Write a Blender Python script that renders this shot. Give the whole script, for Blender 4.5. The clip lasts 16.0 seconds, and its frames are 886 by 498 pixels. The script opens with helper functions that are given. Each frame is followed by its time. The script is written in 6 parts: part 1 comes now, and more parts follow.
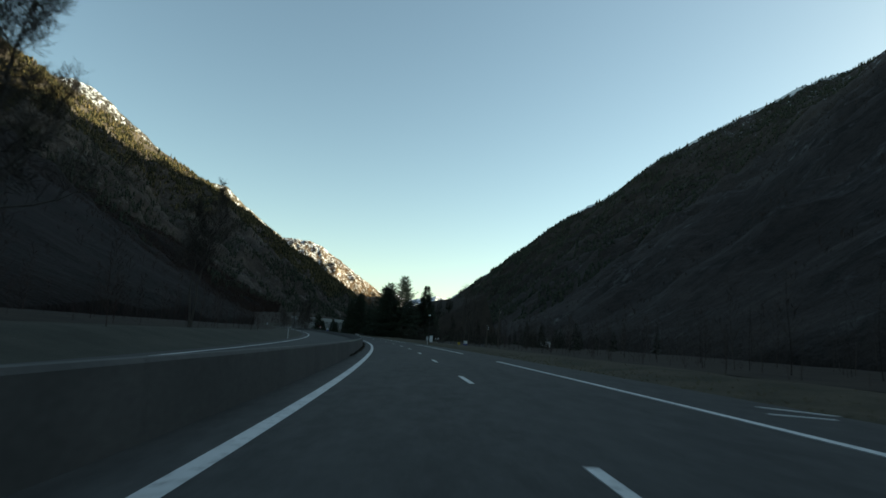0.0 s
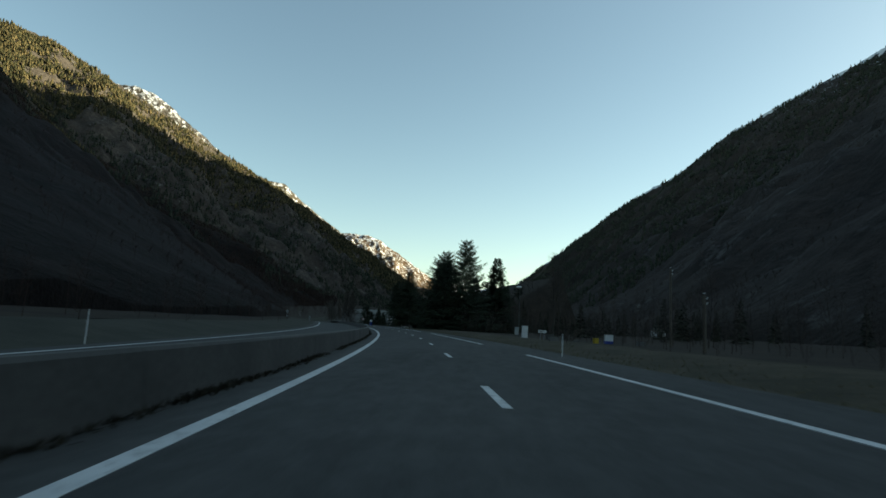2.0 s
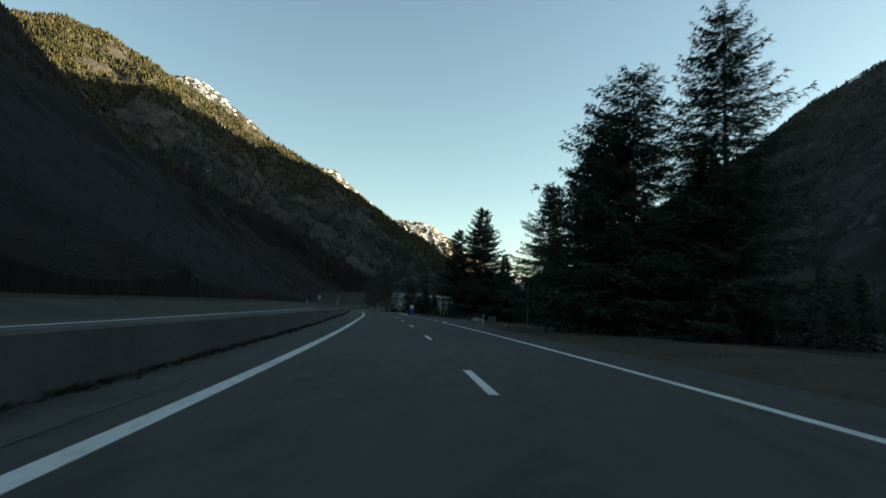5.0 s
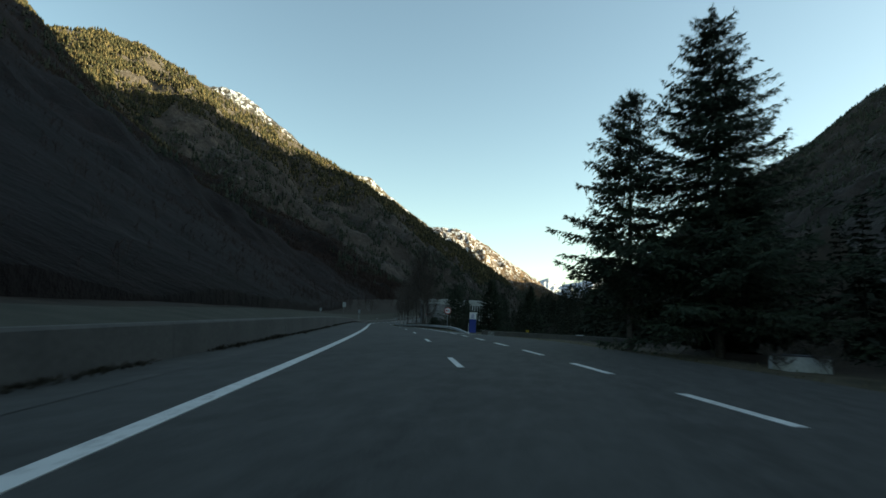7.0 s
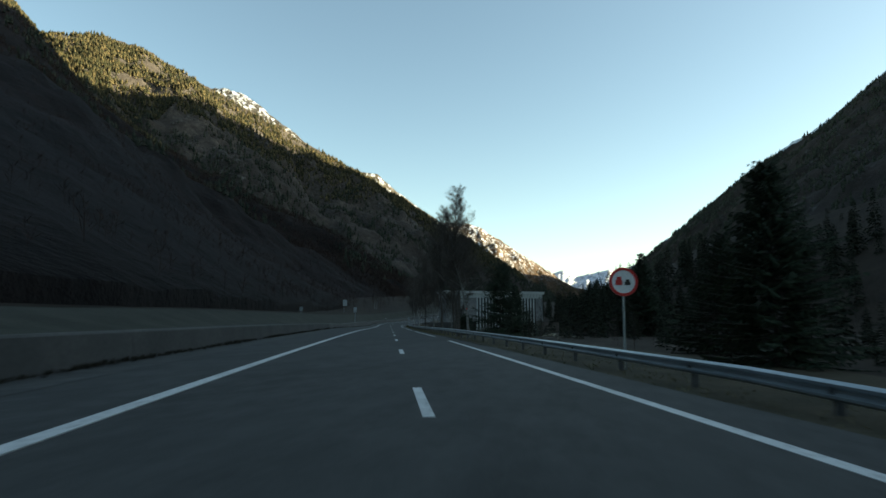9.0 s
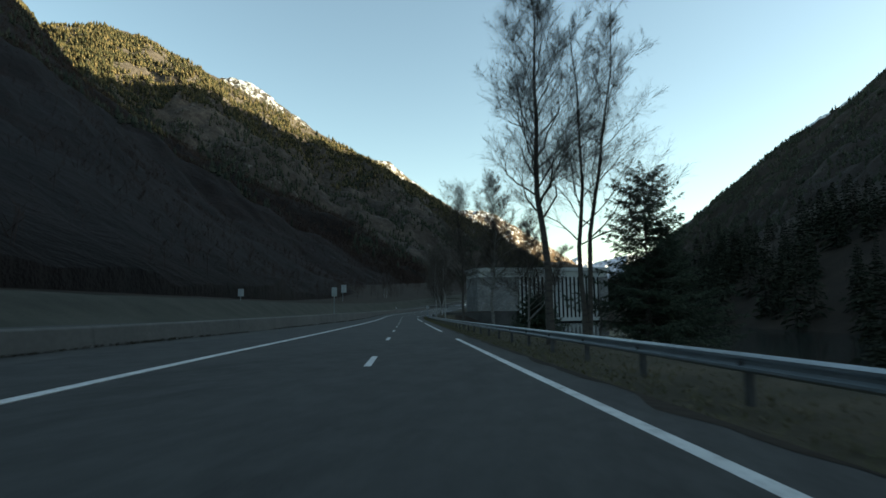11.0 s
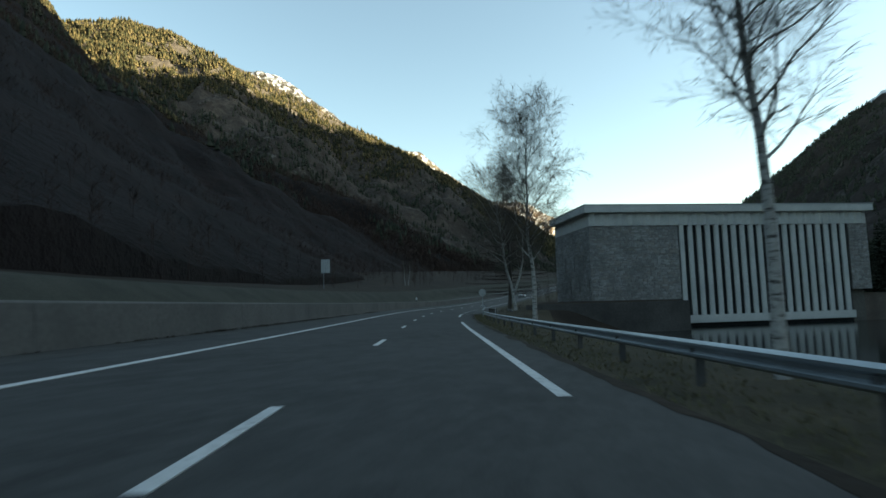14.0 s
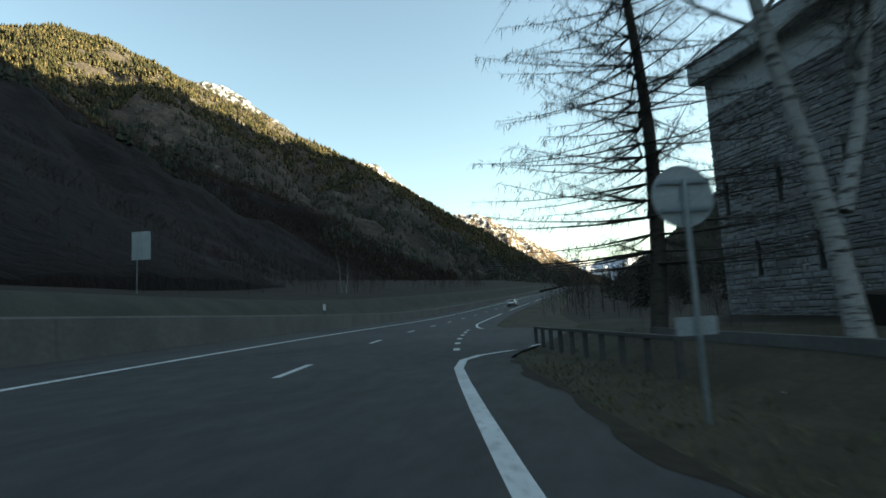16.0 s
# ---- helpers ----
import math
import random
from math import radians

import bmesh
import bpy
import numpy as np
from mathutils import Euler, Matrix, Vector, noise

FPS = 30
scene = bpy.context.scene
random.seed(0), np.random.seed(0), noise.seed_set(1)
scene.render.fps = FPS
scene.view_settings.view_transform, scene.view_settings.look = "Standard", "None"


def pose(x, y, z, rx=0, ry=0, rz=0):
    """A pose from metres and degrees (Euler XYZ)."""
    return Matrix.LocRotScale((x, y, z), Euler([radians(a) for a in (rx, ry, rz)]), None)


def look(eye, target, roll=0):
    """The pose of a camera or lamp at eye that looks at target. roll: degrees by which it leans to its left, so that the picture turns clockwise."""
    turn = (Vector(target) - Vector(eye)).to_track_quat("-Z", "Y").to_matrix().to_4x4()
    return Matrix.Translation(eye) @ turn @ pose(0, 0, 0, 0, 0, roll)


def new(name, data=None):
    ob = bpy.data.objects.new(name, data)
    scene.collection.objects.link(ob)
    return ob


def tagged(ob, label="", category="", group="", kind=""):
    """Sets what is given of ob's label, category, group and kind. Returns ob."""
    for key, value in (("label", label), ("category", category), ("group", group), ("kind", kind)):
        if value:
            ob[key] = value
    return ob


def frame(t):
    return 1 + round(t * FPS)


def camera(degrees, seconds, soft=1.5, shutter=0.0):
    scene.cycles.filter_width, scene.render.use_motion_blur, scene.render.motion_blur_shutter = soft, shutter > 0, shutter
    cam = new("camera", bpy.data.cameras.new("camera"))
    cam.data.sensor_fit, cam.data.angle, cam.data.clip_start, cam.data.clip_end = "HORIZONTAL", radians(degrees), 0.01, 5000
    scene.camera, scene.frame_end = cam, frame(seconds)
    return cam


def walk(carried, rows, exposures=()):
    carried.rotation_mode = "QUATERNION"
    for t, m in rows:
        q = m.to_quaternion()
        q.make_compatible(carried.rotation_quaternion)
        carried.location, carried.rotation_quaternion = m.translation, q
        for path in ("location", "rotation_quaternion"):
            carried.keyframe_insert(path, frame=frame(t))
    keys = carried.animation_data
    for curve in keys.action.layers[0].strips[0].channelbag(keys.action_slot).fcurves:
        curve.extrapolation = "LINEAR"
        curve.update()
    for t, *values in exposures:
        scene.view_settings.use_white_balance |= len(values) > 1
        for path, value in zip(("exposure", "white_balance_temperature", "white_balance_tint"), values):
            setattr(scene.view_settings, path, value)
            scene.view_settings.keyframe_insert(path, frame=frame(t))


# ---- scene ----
cam = camera(75.1, 16.0, soft=1.6, shutter=0.15)
PATH = [
    (0.0, pose(-1.74, -2.56, 1.07, 99.11, -4.18, -2.70)),
    (0.5, pose(-1.75, 11.94, 1.08, 98.81, -4.16, -1.57)),
    (1.0, pose(-2.11, 26.69, 1.16, 98.46, -4.73, 0.10)),
    (1.5, pose(-2.74, 41.68, 1.18, 98.56, -3.39, 1.63)),
    (2.0, pose(-3.67, 56.58, 1.23, 97.93, -2.92, 3.33)),
    (2.5, pose(-5.07, 71.64, 1.29, 97.98, -2.26, 5.11)),
    (3.0, pose(-6.82, 86.31, 1.35, 97.63, -2.65, 5.60)),
    (3.5, pose(-8.83, 101.71, 1.45, 96.66, -3.21, 5.86)),
    (3.7, pose(-9.95, 108.09, 1.49, 96.37, -3.38, 6.51)),
    (4.2, pose(-12.50, 123.12, 1.60, 96.03, -3.44, 7.18)),
    (4.7, pose(-15.43, 137.93, 1.71, 96.21, -3.05, 8.05)),
    (5.2, pose(-18.71, 152.57, 1.83, 96.61, -2.54, 9.03)),
    (5.8, pose(-22.99, 169.98, 1.99, 96.97, -2.24, 10.15)),
    (6.0, pose(-24.39, 175.70, 2.04, 97.00, -1.82, 10.74)),
    (6.5, pose(-28.28, 190.28, 2.16, 97.54, -1.50, 11.61)),
    (7.0, pose(-32.10, 204.60, 2.26, 97.10, -2.35, 12.29)),
    (7.5, pose(-36.03, 218.67, 2.39, 97.04, -0.71, 13.08)),
    (8.0, pose(-40.04, 232.30, 2.49, 96.86, -0.84, 13.57)),
    (8.2, pose(-41.58, 237.60, 2.49, 96.68, -0.57, 13.74)),
    (8.7, pose(-45.94, 251.54, 2.51, 96.69, -0.24, 13.84)),
    (9.2, pose(-50.47, 265.85, 2.50, 96.86, -0.31, 13.42)),
    (9.7, pose(-55.02, 280.24, 2.43, 96.93, -0.33, 13.22)),
    (10.3, pose(-60.44, 297.21, 2.28, 96.48, 0.29, 14.29)),
    (10.5, pose(-62.21, 302.83, 2.23, 95.96, 0.97, 14.58)),
    (11.0, pose(-66.68, 316.72, 2.03, 95.75, 0.85, 15.17)),
    (11.5, pose(-71.19, 330.51, 1.88, 94.53, 2.92, 18.85)),
    (12.0, pose(-75.86, 344.70, 1.69, 93.76, 3.14, 19.83)),
    (12.5, pose(-80.41, 358.57, 1.50, 95.39, 2.27, 20.72)),
    (13.0, pose(-84.96, 372.39, 1.32, 95.88, 2.52, 20.82)),
    (13.5, pose(-89.45, 385.93, 1.22, 95.64, 1.98, 19.86)),
    (14.0, pose(-93.90, 399.50, 1.03, 95.34, 1.63, 18.58)),
    (14.5, pose(-98.50, 413.26, 0.92, 96.55, 3.22, 19.23)),
    (15.0, pose(-103.03, 426.77, 0.86, 96.24, 2.15, 17.30)),
    (15.5, pose(-107.17, 440.31, 0.75, 96.36, 3.61, 16.51)),
    (16.0, pose(-111.24, 454.07, 0.77, 96.65, 3.30, 14.61)),
]

EXPOSURES = [(0.0, 2.16, 7200, -7.5), (3.5, 2.18, 7200, -7.5), (6.0, 2.42, 7500, -7.5), (7.0, 2.47, 7400, -7.5), (8.0, 2.53, 7250, -7), (10.3, 2.43, 7200, -6), (10.6, 2.48, 7250, -6), (11.2, 2.69, 7450, -6), (12.5, 2.86, 7500, -5), (14.0, 2.85, 7500, -5.5), (16.0, 2.88, 7500, -5.5)]
walk(cam, PATH, EXPOSURES)

# ---- sky and sun ----
SUN_AZ, SUN_EL = 75.0, 15.8  # degrees clockwise from +y, and above the horizon
world = bpy.data.worlds.new("valley_sky")
scene.world = world
world.use_nodes = True
wnt = world.node_tree
sky = wnt.nodes.new("ShaderNodeTexSky")
sky.sky_type = "NISHITA"
sky.sun_disc = False
sky.sun_elevation = radians(SUN_EL)
sky.sun_rotation = radians(SUN_AZ)
sky.altitude = 900
sky.air_density, sky.dust_density, sky.ozone_density = 1.0, 1.4, 0.5
wnt.links.new(sky.outputs[0], wnt.nodes["Background"].inputs[0])
wnt.nodes["Background"].inputs[1].default_value = 0.052
sun_data = bpy.data.lights.new("sun", "SUN")
sun_data.energy, sun_data.angle, sun_data.color = 5.0, radians(0.5), (1.0, 0.85, 0.66)
sun_dir = Vector((math.sin(radians(SUN_AZ)) * math.cos(radians(SUN_EL)), math.cos(radians(SUN_AZ)) * math.cos(radians(SUN_EL)), math.sin(radians(SUN_EL))))
new("sun", sun_data).matrix_world = look(sun_dir * 3000, (0, 0, 0))


# ---- materials ----
class Nodes:
    """A short way to write a node material."""

    def __init__(self, name, rough=0.85, metal=0.0, spec=0.35):
        self.m = bpy.data.materials.new(name)
        self.m.use_nodes = True
        self.t = self.m.node_tree
        self.b = self.t.nodes["Principled BSDF"]
        self.b.inputs["Roughness"].default_value = rough
        self.b.inputs["Metallic"].default_value = metal
        self.b.inputs["Specular IOR Level"].default_value = spec

    def add(self, kind):
        return self.t.nodes.new(kind)

    def link(self, a, b):
        self.t.links.new(a, b)

    def pos(self):
        return self.add("ShaderNodeNewGeometry").outputs["Position"]

    def noise(self, scale, detail=4.0, stretch=None, vec=None, rough=0.55):
        n = self.add("ShaderNodeTexNoise")
        n.inputs["Scale"].default_value = scale
        n.inputs["Detail"].default_value = detail
        n.inputs["Roughness"].default_value = rough
        v = vec or self.pos()
        if stretch:
            mp = self.add("ShaderNodeMapping")
            mp.inputs["Scale"].default_value = stretch
            self.link(v, mp.inputs["Vector"])
            v = mp.outputs[0]
        self.link(v, n.inputs["Vector"])
        return n.outputs[0]

    def ramp(self, fac, stops):
        r = self.add("ShaderNodeValToRGB")
        e = r.color_ramp.elements
        while len(e) < len(stops):
            e.new(0.5)
        for el, (p, c) in zip(e, stops):
            el.position = p
            el.color = (*c, 1) if not isinstance(c, float) else (c, c, c, 1)
        self.link(fac, r.inputs[0])
        return r.outputs[0]

    def math(self, op, a, b=0.0):
        n = self.add("ShaderNodeMath")
        n.operation = op
        for i, v in enumerate((a, b)):
            if isinstance(v, (int, float)):
                n.inputs[i].default_value = v
            else:
                self.link(v, n.inputs[i])
        return n.outputs[0]

    def mix(self, fac, a, b, kind="MIX"):
        n = self.add("ShaderNodeMix")
        n.data_type, n.blend_type = "RGBA", kind
        for sock, v in ((n.inputs[0], fac), (n.inputs[6], a), (n.inputs[7], b)):
            if isinstance(v, (int, float)):
                sock.default_value = v
            elif isinstance(v, tuple):
                sock.default_value = (*v, 1)
            else:
                self.link(v, sock)
        return n.outputs[2]

    def bump(self, height, strength=0.4, dist=0.02):
        n = self.add("ShaderNodeBump")
        n.inputs["Strength"].default_value = strength
        n.inputs["Distance"].default_value = dist
        self.link(height, n.inputs["Height"])
        self.link(n.outputs[0], self.b.inputs["Normal"])

    def color(self, c):
        if isinstance(c, tuple):
            self.b.inputs["Base Color"].default_value = (*c, 1)
        else:
            self.link(c, self.b.inputs["Base Color"])
        return self

    def done(self):
        return self.m


def two_tone(name, c1, c2, coarse=0.6, fine=14.0, rough=0.85, metal=0.0, bump=0.25, dist=0.01, spec=0.35):
    n = Nodes(name, rough, metal, spec)
    a = n.noise(coarse, 4)
    f = n.noise(fine, 5)
    base = n.mix(n.ramp(a, [(0.35, 0.0), (0.65, 1.0)]), c1, c2)
    n.color(n.mix(n.ramp(f, [(0.3, 0.0), (0.7, 0.55)]), base, tuple(0.6 * v for v in c1)))
    n.bump(f, bump, dist)
    return n.done()


def asphalt_material(name, c1, c2):
    n = Nodes(name, 0.9, 0.0, 0.22)
    grain = n.noise(55.0, 4)
    patch = n.noise(0.09, 4)
    streak = n.noise(0.7, 6, stretch=(1.0, 0.06, 1.0), rough=0.65)
    mottle = n.noise(2.6, 6, stretch=(1.0, 0.35, 1.0), rough=0.7)
    base = n.mix(n.ramp(patch, [(0.35, 0.0), (0.65, 1.0)]), c1, c2)
    base = n.mix(n.ramp(streak, [(0.40, 0.0), (0.64, 0.9)]), base, tuple(0.62 * v for v in c1))
    base = n.mix(n.ramp(mottle, [(0.40, 0.0), (0.66, 0.75)]), base, tuple(1.45 * v for v in c2))
    n.color(n.mix(n.ramp(grain, [(0.35, 0.0), (0.7, 0.5)]), base, tuple(1.5 * v for v in c2)))
    n.link(n.ramp(patch, [(0.3, 0.82), (0.7, 0.95)]), n.b.inputs["Roughness"])
    n.bump(grain, 0.35, 0.006)
    return n.done()


def paint_material(name):
    n = Nodes(name, 0.7, 0.0, 0.4)
    wear = n.noise(7.0, 6, rough=0.7)
    dirt = n.noise(0.8, 4)
    c = n.mix(n.ramp(dirt, [(0.3, 0.0), (0.7, 1.0)]), (0.62, 0.63, 0.62), (0.47, 0.48, 0.47))
    n.color(n.mix(n.ramp(wear, [(0.52, 0.0), (0.68, 0.75)]), c, (0.16, 0.16, 0.16)))
    n.bump(wear, 0.2, 0.003)
    return n.done()


def mountain_material(name, low, high, rock, snow_from=None, snow_span=120.0, snow_cover=0.5):
    n = Nodes(name, 0.95, 0.0, 0.15)
    p = n.pos()
    big = n.noise(0.0045, 7, vec=p)
    mid = n.noise(0.022, 7, vec=p, rough=0.65)
    fine = n.noise(0.11, 6, vec=p, rough=0.7)
    base = n.mix(n.ramp(big, [(0.38, 0.0), (0.62, 1.0)]), low, high)
    base = n.mix(n.ramp(mid, [(0.40, 0.0), (0.62, 0.8)]), base, tuple(0.45 * v for v in low))
    rocks = n.math("MULTIPLY", n.ramp(mid, [(0.54, 0.0), (0.66, 1.0)]), n.ramp(fine, [(0.45, 0.0), (0.6, 1.0)]))
    base = n.mix(rocks, base, rock)
    base = n.mix(n.ramp(fine, [(0.35, 0.6), (0.6, 0.0)]), base, tuple(0.35 * v for v in low))
    if snow_from is not None:
        z = n.add("ShaderNodeSeparateXYZ")
        n.link(p, z.inputs[0])
        h = n.math("DIVIDE", n.math("SUBTRACT", z.outputs[2], snow_from), snow_span)
        patch = n.noise(0.05, 9, stretch=(1.0, 1.0, 0.45), vec=p, rough=0.80)
        s = n.math("ADD", n.math("MULTIPLY", h, 0.16), n.math("MULTIPLY", n.math("SUBTRACT", patch, 1.0 - snow_cover), 4.0))
        s = n.math("MULTIPLY", n.ramp(s, [(0.25, 0.0), (0.6, 1.0)]), n.ramp(h, [(0.0, 0.0), (0.35, 1.0)]))
        base = n.mix(s, base, (0.60, 0.64, 0.72))
    n.color(base)
    n.bump(fine, 0.5, 5.0)
    return n.done()


def leaf_material(name, c1, c2, rough=0.8):
    n = Nodes(name, rough, 0.0, 0.2)
    r = n.add("ShaderNodeNewGeometry").outputs["Random Per Island"]
    base = n.mix(r, c1, c2)
    f = n.noise(3.0, 3)
    n.color(n.mix(n.ramp(f, [(0.35, 0.0), (0.7, 0.6)]), base, tuple(0.5 * v for v in c1)))
    return n.done()


def forest_material(name, stops):
    n = Nodes(name, 0.95, 0.0, 0.1)
    r = n.add("ShaderNodeNewGeometry").outputs["Random Per Island"]
    n.color(n.ramp(r, stops))
    return n.done()


def bark_material(name, light, dark, marks):
    n = Nodes(name, 0.85, 0.0, 0.25)
    p = n.add("ShaderNodeTexCoord").outputs["Object"]
    rings = n.noise(3.2, 5, stretch=(0.7, 0.7, 3.4), vec=p, rough=0.65)
    f = n.noise(14.0, 5, vec=p)
    c = n.mix(n.ramp(rings, [(marks, 0.0), (marks + 0.1, 1.0)]), light, dark)
    n.color(n.mix(n.ramp(f, [(0.4, 0.0), (0.7, 0.6)]), c, tuple(0.6 * v for v in light)))
    n.bump(f, 0.5, 0.02)
    return n.done()


ASPHALT = asphalt_material("worn_asphalt", (0.034, 0.035, 0.034), (0.045, 0.046, 0.044))
ASPHALT_SHOULDER = asphalt_material("pale_shoulder_asphalt", (0.042, 0.043, 0.041), (0.056, 0.056, 0.053))
PAINT = paint_material("road_paint")
GRASS = two_tone("winter_grass", (0.048, 0.044, 0.030), (0.094, 0.079, 0.055), 0.5, 9.0, 0.95, 0, 0.6, 0.05, 0.1)
GRASS_BLADE = leaf_material("grass_blades", (0.095, 0.098, 0.048), (0.19, 0.16, 0.095))
GRAVEL = two_tone("gravel_bank", (0.048, 0.049, 0.039), (0.074, 0.073, 0.058), 0.3, 8.0, 0.95, 0, 0.5, 0.04, 0.1)
SOIL = two_tone("forest_floor", (0.030, 0.025, 0.020), (0.052, 0.041, 0.031), 0.2, 3.0, 0.95, 0, 0.6, 0.1, 0.1)
CONCRETE = two_tone("barrier_concrete", (0.085, 0.085, 0.08), (0.125, 0.122, 0.115), 0.5, 10.0, 0.9, 0, 0.3, 0.01)
CONCRETE_WALL = two_tone("pale_wall_concrete", (0.13, 0.13, 0.122), (0.18, 0.178, 0.165), 0.4, 8.0, 0.9, 0, 0.3, 0.01)
CONCRETE_LIGHT = two_tone("fin_concrete", (0.50, 0.52, 0.51), (0.61, 0.625, 0.605), 0.35, 9.0, 0.85, 0, 0.25, 0.01)
CONCRETE_DARK = two_tone("stained_concrete", (0.09, 0.088, 0.08), (0.15, 0.145, 0.13), 0.3, 5.0, 0.9, 0, 0.3, 0.02)
MORTAR = two_tone("mortar", (0.13, 0.13, 0.127), (0.17, 0.17, 0.163), 0.8, 14.0)
STEEL = two_tone("galvanised_steel", (0.33, 0.38, 0.41), (0.44, 0.49, 0.52), 0.9, 20.0, 0.38, 0.75, 0.1, 0.004, 0.5)
# Darker than the beam steel: weathering, plus shade painted into the tone.
RAIL_POST = two_tone("weathered_shade_toned_steel", (0.075, 0.078, 0.08), (0.13, 0.13, 0.128), 2.5, 25.0, 0.7, 0.3, 0.2, 0.004, 0.4)
SIGN_BACK = two_tone("grey_sign_back", (0.38, 0.41, 0.42), (0.46, 0.49, 0.50), 1.5, 20.0, 0.5, 0.3, 0.05, 0.002)
WHITE = two_tone("white_enamel", (0.70, 0.71, 0.71), (0.78, 0.79, 0.79), 1.5, 18.0, 0.5, 0, 0.05, 0.002)
RED = two_tone("red_enamel", (0.50, 0.03, 0.03), (0.58, 0.05, 0.04), 1.5, 18.0, 0.45, 0, 0.05, 0.002)
BLACK = two_tone("black_enamel", (0.02, 0.02, 0.02), (0.03, 0.03, 0.03), 1.5, 18.0, 0.5, 0, 0.05, 0.002)
BLUE = two_tone("blue_panel", (0.02, 0.05, 0.28), (0.03, 0.07, 0.34), 1.0, 16.0, 0.4, 0, 0.05, 0.002)
YELLOW = two_tone("yellow_panel", (0.42, 0.30, 0.03), (0.50, 0.36, 0.04), 1.5, 18.0, 0.5, 0, 0.05, 0.002)
WOOD = two_tone("weathered_wood", (0.10, 0.085, 0.07), (0.15, 0.13, 0.105), 1.0, 12.0, 0.9, 0, 0.5, 0.01)
DARK_GLASS = two_tone("dark_glazing", (0.008, 0.009, 0.010), (0.014, 0.015, 0.016), 0.5, 6.0, 0.2, 0, 0.02, 0.002, 0.5)
# Near-black matt surface closing the gaps behind the fins.
RECESS_DARK = two_tone("dark_recess", (0.020, 0.022, 0.024), (0.032, 0.034, 0.036), 0.8, 8.0, 0.9, 0, 0.1, 0.004, 0.1)
RUBBER = two_tone("tyre_rubber", (0.015, 0.015, 0.015), (0.022, 0.022, 0.022), 3.0, 40.0, 0.8)
WEED = leaf_material("dry_weeds", (0.035, 0.032, 0.022), (0.07, 0.06, 0.04))
NEEDLES = leaf_material("spruce_needles", (0.026, 0.040, 0.025), (0.050, 0.064, 0.036))
BARK = bark_material("dark_bark", (0.085, 0.075, 0.065), (0.045, 0.04, 0.035), 0.5)
PALE_BARK = bark_material("lichened_bark", (0.20, 0.195, 0.18), (0.05, 0.046, 0.042), 0.53)
BIRCH_BARK = bark_material("birch_bark", (0.38, 0.375, 0.355), (0.04, 0.037, 0.034), 0.515)
TWIG = leaf_material("bare_twigs", (0.060, 0.050, 0.042), (0.10, 0.085, 0.07))
BLUE_GREY = two_tone("blue_grey_capping", (0.07, 0.08, 0.10), (0.10, 0.11, 0.13), 1.0, 14.0)
BROWN_WALL = two_tone("brown_damp_wall", (0.10, 0.085, 0.075), (0.16, 0.135, 0.115), 0.4, 6.0, 0.9, 0, 0.3, 0.02)
TERRACE_WALL = two_tone("damp_dark_wall", (0.056, 0.055, 0.053), (0.105, 0.102, 0.095), 0.3, 5.0, 0.9, 0, 0.3, 0.02)
WATER_M = Nodes("dark_pond_water", 0.12, 0.0, 0.10)
WATER_M.color((0.012, 0.016, 0.016))
WATER_M.bump(WATER_M.noise(2.2, 5, stretch=(1.0, 2.0, 1.0), rough=0.6), 0.03, 0.02)
WATER = WATER_M.done()


def stone_material():
    n = Nodes("rubble_stone", 0.92, 0.0, 0.25)
    r = n.add("ShaderNodeObjectInfo").outputs["Random"]
    i = n.add("ShaderNodeNewGeometry").outputs["Random Per Island"]
    v = n.math("FRACT", n.math("ADD", r, i))
    c = n.ramp(v, [(0.0, (0.23, 0.23, 0.226)), (0.28, (0.31, 0.314, 0.313)), (0.62, (0.41, 0.415, 0.412)), (0.84, (0.275, 0.258, 0.236)), (1.0, (0.35, 0.34, 0.32))])
    f = n.noise(5.0, 6, rough=0.7)
    w = n.noise(0.35, 5, vec=n.pos(), rough=0.6)
    c = n.mix(n.ramp(w, [(0.42, 0.0), (0.62, 0.55)]), c, (0.145, 0.146, 0.145))
    n.color(n.mix(n.ramp(f, [(0.38, 0.0), (0.68, 0.5)]), c, (0.155, 0.156, 0.156)))
    n.bump(f, 0.5, 0.02)
    return n.done()


STONE = stone_material()


# ---- building tools ----
def mesh_object(name, verts, faces, material, smooth=False):
    me = bpy.data.meshes.new(name)
    me.from_pydata([tuple(map(float, v)) for v in verts], [], faces)
    me.materials.append(material)
    if smooth:
        me.polygons.foreach_set("use_smooth", [True] * len(me.polygons))
    me.update()
    return new(name, me)


def big_mesh(name, verts, tris, material):
    """A large triangle mesh out of arrays."""
    verts, tris = np.asarray(verts, np.float32), np.asarray(tris, np.int32)
    me = bpy.data.meshes.new(name)
    me.vertices.add(len(verts))
    me.vertices.foreach_set("co", verts.ravel())
    me.loops.add(tris.size)
    me.loops.foreach_set("vertex_index", tris.ravel())
    me.polygons.add(len(tris))
    me.polygons.foreach_set("loop_start", np.arange(0, tris.size, 3, dtype=np.int32))
    me.update(calc_edges=True)
    me.materials.append(material)
    return new(name, me)


def part(name, bm, material, parent, label=""):
    """Links a bmesh as ONE mesh object under a thing or under a part."""
    me = bpy.data.meshes.new(name)
    bm.to_mesh(me)
    bm.free()
    me.materials.append(material)
    ob = new(name, me)
    ob.parent = parent
    return tagged(ob, label)


def thing(name, m, label, category, group="", kind=""):
    ob = new(name)
    ob.empty_display_size = 0.2
    ob.matrix_world = m
    return tagged(ob, label, category, group, kind)


